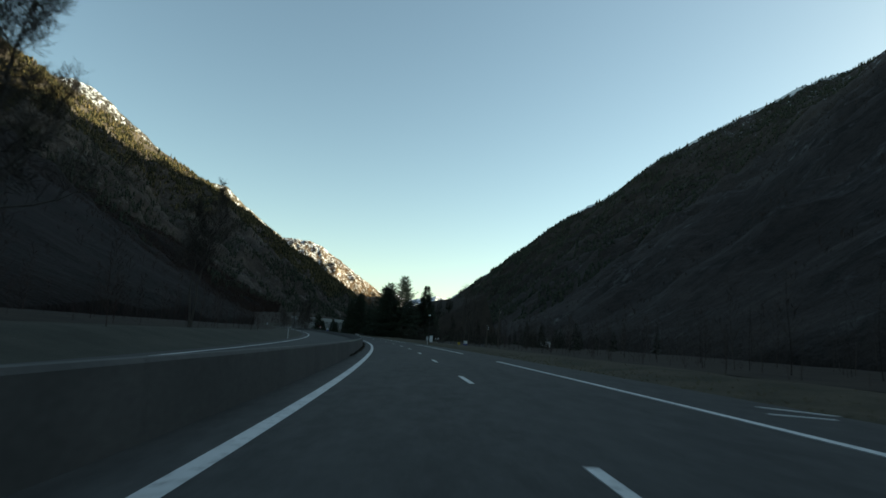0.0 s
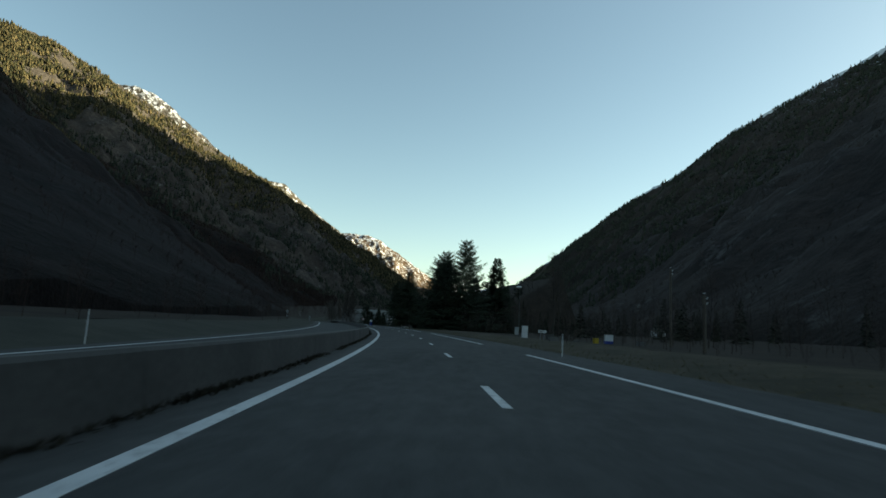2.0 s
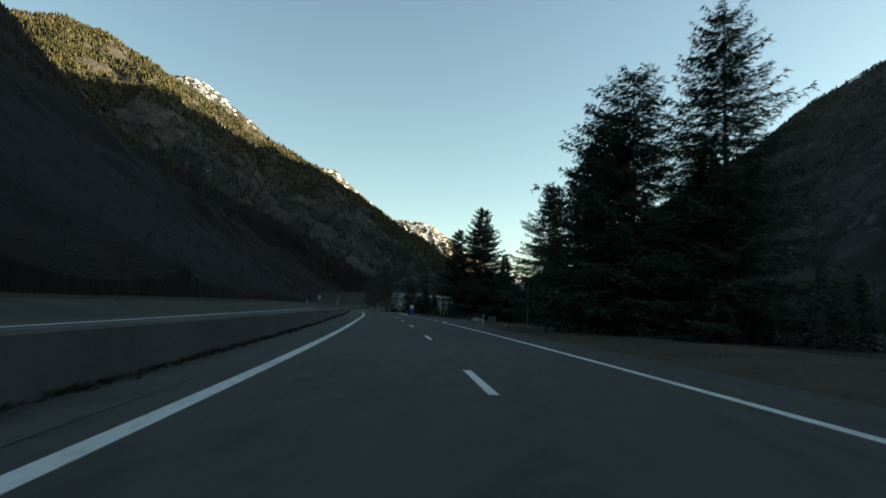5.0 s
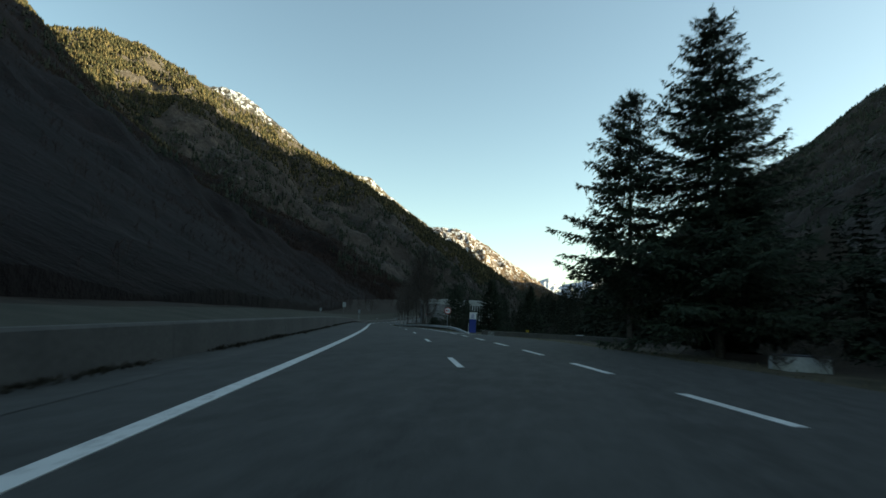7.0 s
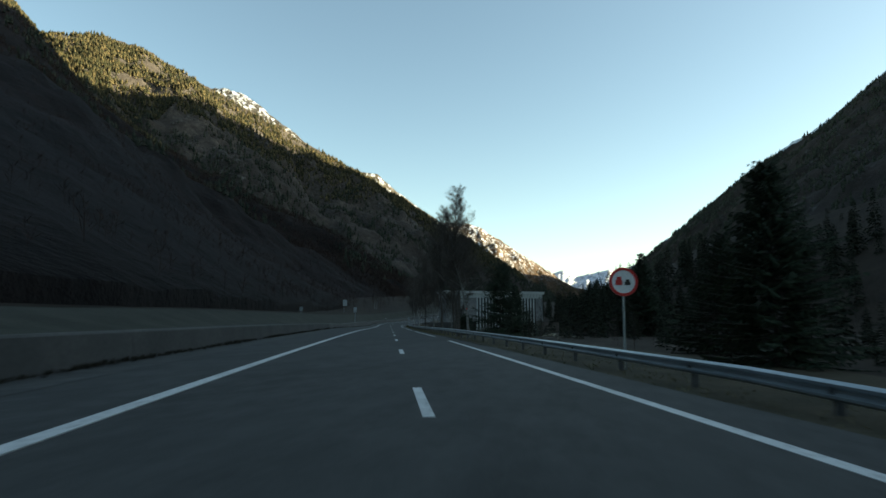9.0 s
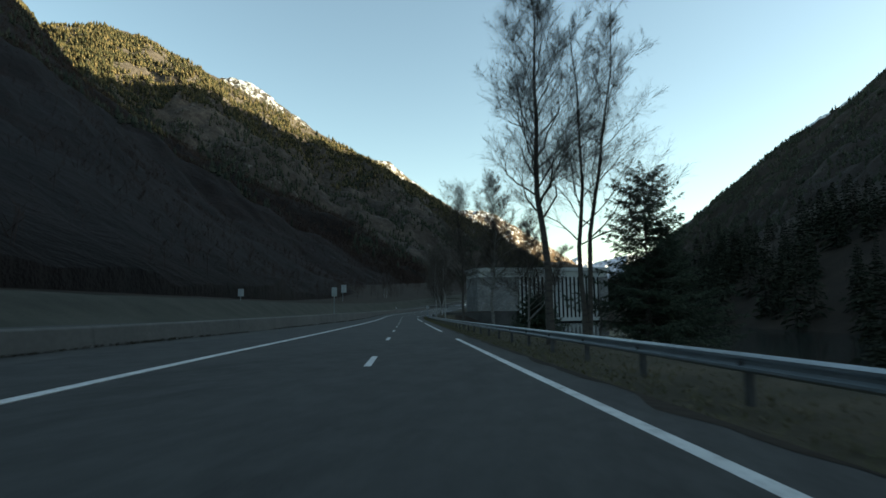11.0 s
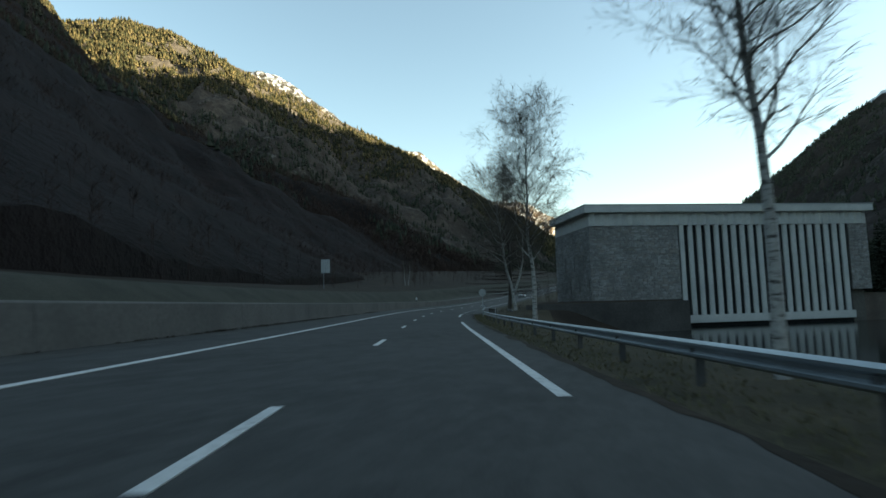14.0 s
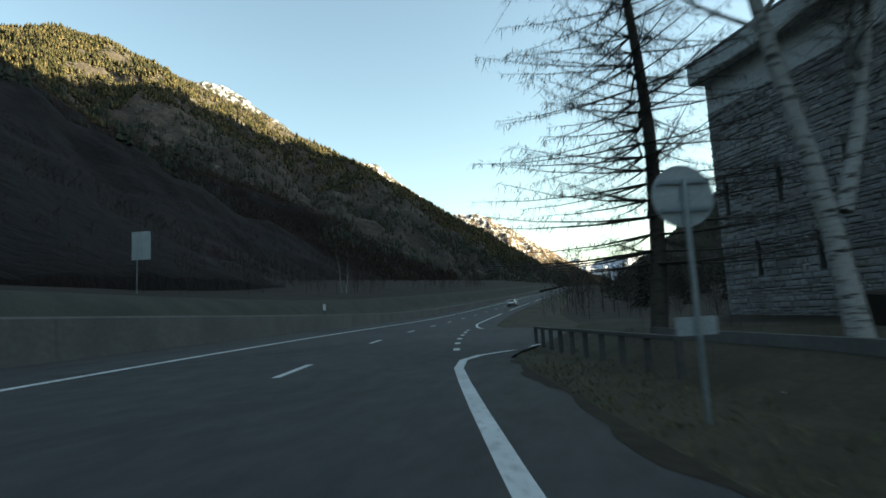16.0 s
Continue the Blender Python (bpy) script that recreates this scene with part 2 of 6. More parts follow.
def box(bm, x0, x1, y0, y1, z0, z1, bevel=0.0):
    r = bmesh.ops.create_cube(bm, size=1.0, matrix=Matrix.Translation(((x0 + x1) / 2, (y0 + y1) / 2, (z0 + z1) / 2)) @ Matrix.Diagonal((abs(x1 - x0), abs(y1 - y0), abs(z1 - z0), 1)))
    if bevel:
        es = {e for v in r["verts"] for e in v.link_edges}
        bmesh.ops.bevel(bm, geom=list(es), offset=bevel, segments=2, affect="EDGES")
    return bm


def boxed(*a, **k):
    return box(bmesh.new(), *a, **k)


def tube(bm, a, b, r0, r1, n=10, caps=True):
    a, b = Vector(a), Vector(b)
    d = b - a
    m = Matrix.Translation((a + b) / 2) @ d.to_track_quat("Z", "Y").to_matrix().to_4x4()
    bmesh.ops.create_cone(bm, cap_ends=caps, segments=n, radius1=r0, radius2=r1, depth=d.length, matrix=m)
    return bm


def rounded_slab(w, h, t, r, seg=5):
    """A plate with rounded corners in the xz plane, centred, t thick along y."""
    bm = bmesh.new()
    pts = []
    for cx, cz, a0 in ((w / 2 - r, h / 2 - r, 0), (-w / 2 + r, h / 2 - r, 90), (-w / 2 + r, -h / 2 + r, 180), (w / 2 - r, -h / 2 + r, 270)):
        for i in range(seg + 1):
            a = radians(a0 + 90 * i / seg)
            pts.append((cx + r * math.cos(a), cz + r * math.sin(a)))
    f = bm.faces.new([bm.verts.new((x, -t / 2, z)) for x, z in pts])
    g = bmesh.ops.extrude_face_region(bm, geom=[f])
    bmesh.ops.translate(bm, vec=(0, t, 0), verts=[v for v in g["geom"] if isinstance(v, bmesh.types.BMVert)])
    bmesh.ops.recalc_face_normals(bm, faces=bm.faces)
    return bm


# ---- the road's line: heading, grade and cross-slope by distance along it ----
HEAD_S = [-20 + 20 * i for i in range(38)]
HEAD = [-2.13, 0.0, 2.1, 3.29, 4.92, 6.97, 8.44, 9.82, 11.64, 13.48, 14.84, 15.06, 16.18, 17.62, 18.92, 19.02, 18.97, 18.9, 18.73, 18.91, 18.81, 18.86, 19.05, 19.27, 18.16, 15.7, 11.14, 8.52, 5.8, 3.6, 1.6, 0.4, 0.0, 0.0, 0.0, 0.0, 0.0, 0.0]
GRADE_S = [-20 + 60 * i for i in range(13)]
GRADE = [0.0, 0.32, 0.52, 0.9, 0.67, -0.48, -1.31, -0.93, -0.07, 0.6, 4.0, 4.5, 4.5]
CROSS_S = [-20 + 90 * i for i in range(9)]
CROSS = [6.28, 2.5, 0.53, -1.96, -6.19, -6.21, -7.31, -4.97, -1.99]
S_AXIS = np.arange(-160.0, 1200.0, 1.0)
_h = np.radians(np.interp(S_AXIS, HEAD_S, HEAD))
_h[S_AXIS < -20] = radians(HEAD[0]) + (S_AXIS[S_AXIS < -20] + 20) * radians(0.1)
_hm = (_h[1:] + _h[:-1]) / 2
_g = np.interp(S_AXIS, GRADE_S, GRADE) / 100
_gm = (_g[1:] + _g[:-1]) / 2
ROAD_X = np.concatenate([[0], np.cumsum(-np.sin(_hm))])
ROAD_Y = np.concatenate([[0], np.cumsum(np.cos(_hm))])
ROAD_Z = np.concatenate([[0], np.cumsum(_gm)])
_i0 = int(np.argmin(np.abs(S_AXIS)))
ROAD_X, ROAD_Y, ROAD_Z = ROAD_X - ROAD_X[_i0], ROAD_Y - ROAD_Y[_i0], ROAD_Z - ROAD_Z[_i0]


def along(table, s):
    return float(np.interp(s, [a for a, _ in table], [b for _, b in table]))


def heading(s):
    return float(np.interp(s, S_AXIS, _h))


def cross(s):
    return float(np.interp(s, CROSS_S, CROSS)) / 100


def road_z(s, u):
    return float(np.interp(s, S_AXIS, ROAD_Z)) + cross(s) * max(-14.0, min(6.0, u))


def at(s, u, dz=0.0, z=None):
    """The point u metres to the right of the road's middle, dz over its surface, or z over the road's level."""
    h = heading(s)
    level = float(np.interp(s, S_AXIS, ROAD_Z))
    return Vector((float(np.interp(s, S_AXIS, ROAD_X)) + u * math.cos(h), float(np.interp(s, S_AXIS, ROAD_Y)) + u * math.sin(h), (road_z(s, u) + dz) if z is None else level + z))


def stand(s, u, dz=0.0, z=None, turn=0.0):
    """The pose of a thing that stands beside the road and looks along it."""
    return Matrix.Translation(at(s, u, dz, z)) @ pose(0, 0, 0, 0, 0, math.degrees(heading(s)) + turn)


def ribbon(name, rows, material, smooth=True):
    """A sheet through rows of points."""
    n = len(rows[0])
    verts = [p for r in rows for p in r]
    faces = [(i * n + j, i * n + j + 1, (i + 1) * n + j + 1, (i + 1) * n + j) for i in range(len(rows) - 1) for j in range(n - 1)]
    return mesh_object(name, verts, faces, material, smooth)


def steps(a, b, d):
    return [float(v) for v in np.linspace(a, b, max(2, int(round((b - a) / d)) + 1))]


# ---- ground, road and markings ----
def wall_u(s):
    return along([(-160, -4.6), (115, -4.6), (216, -5.9), (337, -6.8), (395, -6.3), (440, -6.1), (1200, -6.1)], s)


def wall_top(s):
    return along([(-160, 0.65), (100, 0.66), (215, 0.77), (250, 0.88), (340, 0.94), (395, 1.36), (440, 1.44), (490, 1.51), (560, 1.36), (1200, 1.36)], s)


def right_edge(s):
    """Where the asphalt ends on the right: wider at the lay-by and at the turning."""
    return along([(-160, 5.6), (188, 5.6), (205, 8.5), (245, 9.0), (258, 6.4), (272, 5.0), (330, 4.7), (450, 4.9), (488, 5.2), (493, 6.5), (497, 9.0), (505, 11.0), (514, 9.0), (522, 5.6), (1200, 5.2)], s)


def bank_right(s, u):
    """Height over the road's level of the ground to the right of the asphalt."""
    e = right_edge(s)
    z0 = cross(s) * min(6.0, e) - 0.05
    far = 470 + max(0.0, min(62.0, (u - 11) * 1.25))
    pond = along([(-160, 0), (338, 0), (362, 1), (far - 8, 1), (far + 2, 0), (1200, 0)], s)
    mound = along([(-160, 0), (468, 0), (477, 1), (500, 1), (506, 0), (1200, 0)], s) * max(0.0, min(1.0, (u - 8.3) / 1.0)) * 0.75
    flat = z0 - 0.05 * max(0.0, u - e) / 3 + 0.3 * max(0.0, min(1.0, (u - 14) / 30)) + 0.035 * max(0.0, u - 40)
    flat += 0.42 * along([(-160, 1), (165, 1), (195, 0), (1200, 0)], s) * max(0.0, min(1.0, (u - 6.2) / 3.5))
    edge = z0 + 0.06 * max(0.0, min(1.0, (u - 6.3) / 1.0))
    wet = edge - 3.2 * max(0.0, min(1.0, (u - 9.0) / 4.2))
    if u > 66:
        wet = edge - 3.4 + (u - 66) * 0.6
    return (flat + mound) * (1 - pond) + wet * pond


def bank_left(s, u):
    """Height over the road's level of the ground beyond the opposite carriageway."""
    z0 = cross(s) * -14.0
    top = along([(-160, 0.4), (150, 0.5), (250, 0.9), (340, 2.5), (410, 3.3), (500, 3.65), (1200, 3.7)], s)
    k = max(0.0, min(1.0, (-u - 15.0) / 5.5))
    rise = along([(-160, 0.02), (200, 0.03), (320, 0.14), (1200, 0.14)], s)
    return z0 + (max(top, z0 + 0.2) - z0) * k * k * (3 - 2 * k) + max(0.0, -u - 20.5) * rise


S_LONG = steps(-150, 420, 4) + steps(424, 560, 3) + steps(564, 1100, 8)
rows = []
for s in S_LONG:
    e = right_edge(s)
    us = [e, e + 0.5, e + 1.2, 7.6 if e < 6.4 else e + 2, 9 if e < 7 else e + 3, 11 if e < 8 else e + 4, 13.2 if e < 9 else e + 5]
    wob = [0.03 * math.sin(s * 0.9 + 1.7 * j) + 0.06 * noise.noise(Vector((s * 0.13, j * 2.1, 0))) for j in range(len(us))]
    rows.append([at(s, u, z=bank_right(s, u) + (wob[j] if j else -0.02)) for j, u in enumerate(us)])
tagged(ribbon("ground", rows, GRASS), "dull winter grass verge and bank beside the road", "ground", kind="structure")
rows = []
for s in S_LONG:
    e = right_edge(s)
    us = [13.1 if e < 9 else e + 4.9, 16.5, 19, 22, 26, 31, 38, 45, 52, 59, 66, 76, 95, 130]
    rows.append([at(s, u, z=bank_right(s, u) + (0.12 * noise.noise(Vector((s * 0.09, j * 1.7, 7))) if j else -0.03)) for j, u in enumerate(us)])
tagged(ribbon("ground_beyond", rows, SOIL), "dark leaf litter and undergrowth beyond the verge", "ground", kind="structure")
rows = []
for s in S_LONG:
    us = [-14.2, -15.2, -16.6, -18, -19.5, -21]
    rows.append([at(s, u, z=bank_left(s, u) + (0.07 * noise.noise(Vector((s * 0.11, u, 3))) if u < -15 else -0.02)) for u in us])
tagged(ribbon("ground_bank", rows, GRAVEL), "grey grass and gravel bank rising to the wood", "bank", kind="structure")
rows = [[at(s, u, z=bank_left(s, u) + 0.15 * noise.noise(Vector((s * 0.11, u, 5))) * (u < -21.5)) for u in (-20.9, -24, -28, -34, -42, -55, -75)] for s in S_LONG]
tagged(ribbon("ground_wood", rows, SOIL), "dark leaf litter under the leafless wood", "ground", kind="structure")
rows = [[at(s, u, -0.004) for u in (-14.3, -12, -10, -8, wall_u(s) - 0.1)] for s in S_LONG]
tagged(ribbon("road_opposite", rows, ASPHALT), "opposite carriageway of grey asphalt behind the barrier", "road", kind="structure")
rows = [[at(s, u) for u in (wall_u(s) - 0.2, wall_u(s) + 0.3, -3.3, -1.7, 0, 1.7, 3.3, 4.4, right_edge(s))] for s in S_LONG]
tagged(ribbon("road", rows, ASPHALT), "two-lane carriageway of worn dark grey asphalt", "road", kind="structure")
rows = [[at(s, wall_u(s) + 0.05, 0.006), at(s, wall_u(s) + 0.95, 0.006)] for s in S_LONG]
tagged(ribbon("road_gutter", rows, ASPHALT_SHOULDER), "paler asphalt strip at the foot of the barrier", "road shoulder", kind="structure")
rows = []
for s in steps(296, 486, 0.6):
    e = right_edge(s)
    k = 0.20 + 0.30 * noise.fractal(Vector((s * 0.35, 1.0, 9.0)), 0.8, 2.0, 3)
    rows.append([at(s, e - max(0.03, k), 0.005), at(s, e - 0.5 * max(0.03, k), 0.010), at(s, e + 0.04, 0.008)])
tagged(ribbon("road_mud", rows, SOIL), "dark mud and leaf litter washed along the edge of the asphalt", "mud", kind="structure")
sheet = [(-4200, -900), (4200, -900), (4200, 4700), (-4200, 4700)]
tagged(mesh_object("ground_valley", [(x, y, -5.5) for x, y in sheet], [(0, 1, 2, 3)], SOIL), "brown valley floor reaching to the mountains", "ground", kind="structure")


def line(name, pts, width, label, lift=0.008):
    """A painted line 5 mm thick along (s, u) points."""
    rows = []
    for i, (s, u) in enumerate(pts):
        a, b = at(*pts[max(i - 1, 0)]), at(*pts[min(i + 1, len(pts) - 1)])
        d = (b - a)
        n = Vector((d.y, -d.x, 0)).normalized() * width / 2
        p = at(s, u, lift)
        rows.append([p - n - Vector((0, 0, 0.012)), p - n, p + n, p + n - Vector((0, 0, 0.012))])
    return tagged(ribbon(name, rows, PAINT, False), label, "road marking")


def straight(s0, s1, u):
    return [(s, u) for s in steps(s0, s1, 3)]


line("edge_line", straight(-140, 1000, -3.58), 0.22, "continuous white painted line along the barrier side")
for k in range(-8, 60):
    tagged(line("lane_dash", straight(13 * k, 13 * k + 3, 0.0), 0.15, "short white dash of the broken lane line"), group="lane dashes")
for a, b in ((-114, -75), (-62, -23), (-9.8, 28.9), (42.4, 81.4), (94.8, 133.8), (146.9, 196.0), (262.5, 304.5), (316.5, 356.4), (369.0, 407.5), (420.5, 455.8), (528, 567), (580, 619), (632, 671)):
    pts = straight(a, b, 3.52)
    if b == 196.0:
        pts += [(199, 3.62), (200.6, 3.85), (202, 4.25), (202.8, 4.75), (203.1, 5.4)]
    if a == 262.5:
        pts = [(254.8, 6.3), (255.9, 5.3), (257.3, 4.4), (259, 3.85)] + pts
    if a == 528:
        pts = [(515.4, 6.2), (516.3, 4.8), (518, 4.3), (521, 3.95)] + pts
    tagged(line("edge_dash", pts, 0.2, "long white painted line along the verge"), group="edge dashes")
tagged(line("edge_dash", straight(471.6, 483.5, 3.55) + [(486, 3.75), (488, 4.3), (489.6, 5.0), (491.6, 5.9), (495, 7.3)], 0.22, "white edge line curving off into a turning"), group="edge dashes")
for k in range(9):
    tagged(line("turning_dash", straight(202 + 6.4 * k, 205 + 6.4 * k, 3.5), 0.2, "white dash across the mouth of the lay-by"), group="turning dashes")
for s in (490.2, 494.5, 499.0, 503.5, 508.0, 512.2):
    tagged(line("turning_dash", straight(s, s + 1.3, 3.6), 0.24, "short white block across the mouth of the turning"), group="turning dashes")
line("opposite_line", straight(-140, 330, -13.0), 0.18, "thin white line along the opposite carriageway")
line("hatch_line", [(6.7, 5.2), (7.4, 4.5)], 0.14, "thin white hatching line on the shoulder")
line("hatch_line", [(7.2, 5.6), (8.5, 5.0)], 0.14, "thin white hatching line on the shoulder")

# central barrier: a low concrete wall cast in lengths
barrier = thing("concrete_barrier", Matrix.Identity(4), "low grey concrete barrier between the two carriageways", "barrier", kind="structure")
a = -140.0
while a < 760:
    b = a + 11.985
    rows = []
    for s in steps(a, b, 3):
        w, z1 = wall_u(s), wall_top(s)
        base = cross(s) * w
        prof = [(w + 0.07, base - 0.06), (w + 0.05, base + 0.15), (w + 0.0, z1 - 0.05), (w - 0.04, z1), (w - 0.17, z1), (w - 0.21, z1 - 0.05), (w - 0.28, base - 0.06)]
        rows.append([at(s, u, z=z) for u, z in prof])
    n, m = len(prof), len(rows)
    faces = [(i * n + j, i * n + j + 1, (i + 1) * n + j + 1, (i + 1) * n + j) for i in range(m - 1) for j in range(n - 1)]
    faces += [tuple(range(n))[::-1], tuple((m - 1) * n + j for j in range(n))]
    mesh_object("barrier_length", [p for row in rows for p in row], faces, CONCRETE_WALL if a > 318 else CONCRETE).parent = barrier
    a = b + 0.015
# ledge of the raised verge behind the barrier
rows = [[at(s, wall_u(s) - 0.25, z=wall_top(s) - 0.10), at(s, wall_u(s) - 1.2, z=max(wall_top(s) - 0.18, cross(s) * -8)), at(s, -9.5, 0.012)] for s in S_LONG if s > 250]
tagged(ribbon("ground_median", rows, GRAVEL), "narrow gravel strip behind the concrete barrier", "ground", kind="structure")


# ---- mountains ----
def polyline(pts, t):
    f = t * (len(pts) - 1)
    i = min(int(f), len(pts) - 2)
    k = f - i
    return Vector(pts[i]).lerp(Vector(pts[i + 1]), k)


def slope_point(ridge, foot, back, a, b, rough):
    r = polyline(ridge, a)
    if b > 1:
        return polyline(foot, a) - Vector((0, 0, 60))
    if b >= 0:
        f = polyline(foot, a)
        p = r.lerp(f, b)
        p.z = r.z + (f.z - r.z) * (1 - (1 - b) ** 1.12)
        w = min(1.0, 0.18 + 2.2 * b) * min(1.0, 4.0 * (1 - b) + 0.1)
    else:
        p = r.lerp(polyline(back, a), -b)
        w = min(1.0, 0.18 - 2.0 * b)
    q = Vector((p.x, p.y, p.z * 0.35)) * 0.0042
    g = noise.fractal(q, 0.9, 2.1, 5) + 0.9 * (0.5 - abs(noise.noise(q * 2.3)))
    ribs = noise.noise(Vector((a * 17.0 + 0.6 * b, b * 1.3, rough))) + 0.5 * noise.noise(Vector((a * 41.0, b * 2.0, 3.0)))
    p.z += (0.75 if rough > 30 else 0.2) * rough * w * ribs * min(1.0, 4.0 * max(0.0, b)) + rough * w * g + rough * (0.10 + 0.12 * w) * noise.fractal(q * 7.0, 0.75, 2.0, 4)
    return p


def mountain(name, ridge, foot, back, na, nb, rough, material, label):
    rows = []
    bs = [-1.0, -0.6, -0.35, -0.18, -0.08, -0.03] + [i / nb for i in range(nb + 1)] + [1.03]
    for i in range(na + 1):
        rows.append([slope_point(ridge, foot, back, i / na, b, rough) for b in bs])
    return tagged(ribbon(name, rows, material), label, "mountain", kind="structure")


NEAR_L_RIDGE = [(-1300, -600, 800), (-1480, 0, 900), (-1900, 600, 1150), (-1800, 1150, 1090), (-1627, 1450, 915), (-1584, 1504, 845), (-1303, 1370, 598), (-1034, 1287, 425), (-612, 1113, 204), (-362, 1072, 95), (-262, 1110, 42)]
NEAR_L_FOOT = [(-30, -500, 0), (-34, -100, 0), (-52, 180, 3), (-85, 300, 4), (-118, 390, 5), (-150, 470, 6), (-176, 560, 8), (-200, 660, 9), (-218, 780, 10), (-228, 900, 10), (-240, 1000, 8)]
NEAR_L_BACK = [(-2000, -600, 300), (-2200, 0, 300), (-2600, 600, 500), (-2400, 1400, 500), (-2100, 1600, 450), (-1900, 1700, 400), (-1500, 1600, 300), (-1200, 1550, 220), (-800, 1450, 100), (-520, 1350, 40), (-350, 1300, 0)]
MAIN_L_RIDGE = [(-2100, 1400, 1130), (-1880, 1595, 990), (-1780, 1682, 918), (-1690, 1757, 945), (-1625, 1812, 957), (-1540, 1880, 941), (-1370, 2025, 833), (-1130, 2222, 699), (-898, 2418, 570), (-770, 2525, 484), (-630, 2643, 393), (-480, 2770, 300), (-330, 2890, 190), (-180, 3010, 90), (-60, 3110, 20)]
MAIN_L_FOOT = [(-800, 700, 40), (-740, 775, 35), (-700, 825, 32), (-660, 880, 29), (-630, 940, 27), (-540, 1130, 20), (-470, 1300, 18), (-390, 1500, 16), (-330, 1700, 15), (-290, 1860, 15), (-250, 2020, 15), (-205, 2220, 12), (-160, 2440, 10), (-100, 2680, 5), (-30, 2900, 0)]
MAIN_L_BACK = [(-2700, 2100, 400), (-2600, 2200, 400), (-2500, 2300, 400), (-2400, 2400, 400), (-2300, 2500, 400), (-2100, 2600, 400), (-1900, 2700, 350), (-1600, 2900, 300), (-1400, 3000, 250), (-1200, 3100, 200), (-1000, 3200, 150), (-800, 3300, 100), (-600, 3350, 50), (-400, 3400, 20), (-200, 3400, 0)]
PEAK_L_RIDGE = [(-1900, 2240, 828), (-1760, 2270, 935), (-1633, 2310, 971), (-1589, 2323, 971), (-1521, 2344, 971), (-1435, 2369, 939), (-1359, 2392, 885), (-1261, 2422, 808), (-1100, 2500, 652), (-900, 2600, 526)]
PEAK_L_FOOT = [(-1700, 1900, 700), (-1600, 1950, 700), (-1500, 2000, 650), (-1450, 2050, 650), (-1400, 2080, 620), (-1330, 2100, 600), (-1270, 2150, 560), (-1180, 2200, 520), (-1050, 2280, 440), (-860, 2450, 350)]
PEAK_L_BACK = [(-2200, 2800, 400), (-2100, 2900, 400), (-2000, 3000, 400), (-1900, 3000, 400), (-1800, 3000, 400), (-1700, 3000, 400), (-1600, 3000, 350), (-1500, 3000, 300), (-1300, 3000, 250), (-1100, 3000, 200)]
FAR_L_RIDGE = [(-1400, 3500, 640), (-1100, 3560, 600), (-930, 3590, 559), (-809, 3600, 566), (-721, 3600, 553), (-633, 3600, 533), (-493, 3600, 430), (-356, 3600, 343), (-239, 3600, 268), (-162, 3600, 212), (-60, 3590, 160), (60, 3560, 110)]
FAR_L_FOOT = [(-1100, 3000, 100), (-900, 3000, 100), (-750, 3000, 80), (-640, 3000, 60), (-540, 3000, 50), (-450, 3000, 40), (-350, 3000, 30), (-230, 3000, 20), (-140, 3000, 10), (-60, 3000, 0), (20, 3000, -5), (120, 3000, -5)]
FAR_L_BACK = [(-1500, 4200, 100), (-1250, 4200, 100), (-1050, 4200, 100), (-900, 4200, 80), (-800, 4200, 80), (-700, 4200, 60), (-550, 4200, 50), (-400, 4200, 40), (-280, 4200, 30), (-200, 4200, 10), (-80, 4200, 0), (60, 4200, -5)]
END_L_RIDGE = [(-900, 4250, 420), (-500, 4300, 345), (-313, 4300, 336), (-240, 4300, 312), (-177, 4300, 328), (-81, 4300, 288), (33, 4300, 306), (120, 4300, 330), (183, 4300, 322), (293, 4300, 293), (450, 4300, 340), (800, 4250, 420)]
END_L_FOOT = [(x, 3800, -5) for x in (-800, -480, -300, -230, -170, -80, 30, 115, 175, 280, 430, 760)]
END_L_BACK = [(x, 4650, -5) for x in (-950, -520, -330, -250, -180, -80, 40, 125, 190, 300, 470, 840)]
MAIN_R_RIDGE = [(1050, -700, 800), (1060, 0, 800), (1120, 600, 850), (1500, 1500, 1050), (2130, 2430, 1508), (2076, 2654, 1501), (1892, 2764, 1438), (1580, 2952, 1266), (1320, 3105, 1129), (1072, 3256, 915), (795, 3423, 755), (510, 3594, 510), (285, 3729, 340), (90, 3840, 195), (-60, 3930, 30)]
MAIN_R_FOOT = [(70, -700, -2), (80, 0, -2), (95, 400, -1), (110, 700, 0), (125, 1069, 2), (140, 1375, 3), (140, 1719, 4), (140, 2100, 5), (140, 2325, 6), (130, 2550, 7), (120, 2775, 8), (95, 3000, 8), (70, 3225, 6), (20, 3450, 2), (-40, 3720, -3)]
MAIN_R_BACK = [(2125, -700, 300), (2125, 0, 300), (2188, 700, 300), (2375, 1400, 300), (2850, 3000, 300), (2700, 3300, 300), (2475, 3450, 300), (2175, 3600, 250), (1875, 3750, 200), (1575, 3900, 180), (1275, 4050, 150), (975, 4170, 100), (675, 4230, 60), (375, 4290, 20), (90, 4350, -5)]
# Added mountain, hidden behind the right slope; its heights set the shadow line opposite.
CASTER_R_RIDGE = [(2300, 3900, 500), (2300, 3500, 900), (2300, 3250, 1150), (2300, 3141, 1320), (2300, 3009, 1480), (2300, 2849, 1620), (2300, 2500, 1680), (2300, 1900, 1650), (2200, 1200, 1400), (2100, 600, 1200), (2100, 0, 1000), (2100, -900, 900)]
CASTER_R_FOOT = [(x - 250, y, 0.35 * z) for x, y, z in CASTER_R_RIDGE]
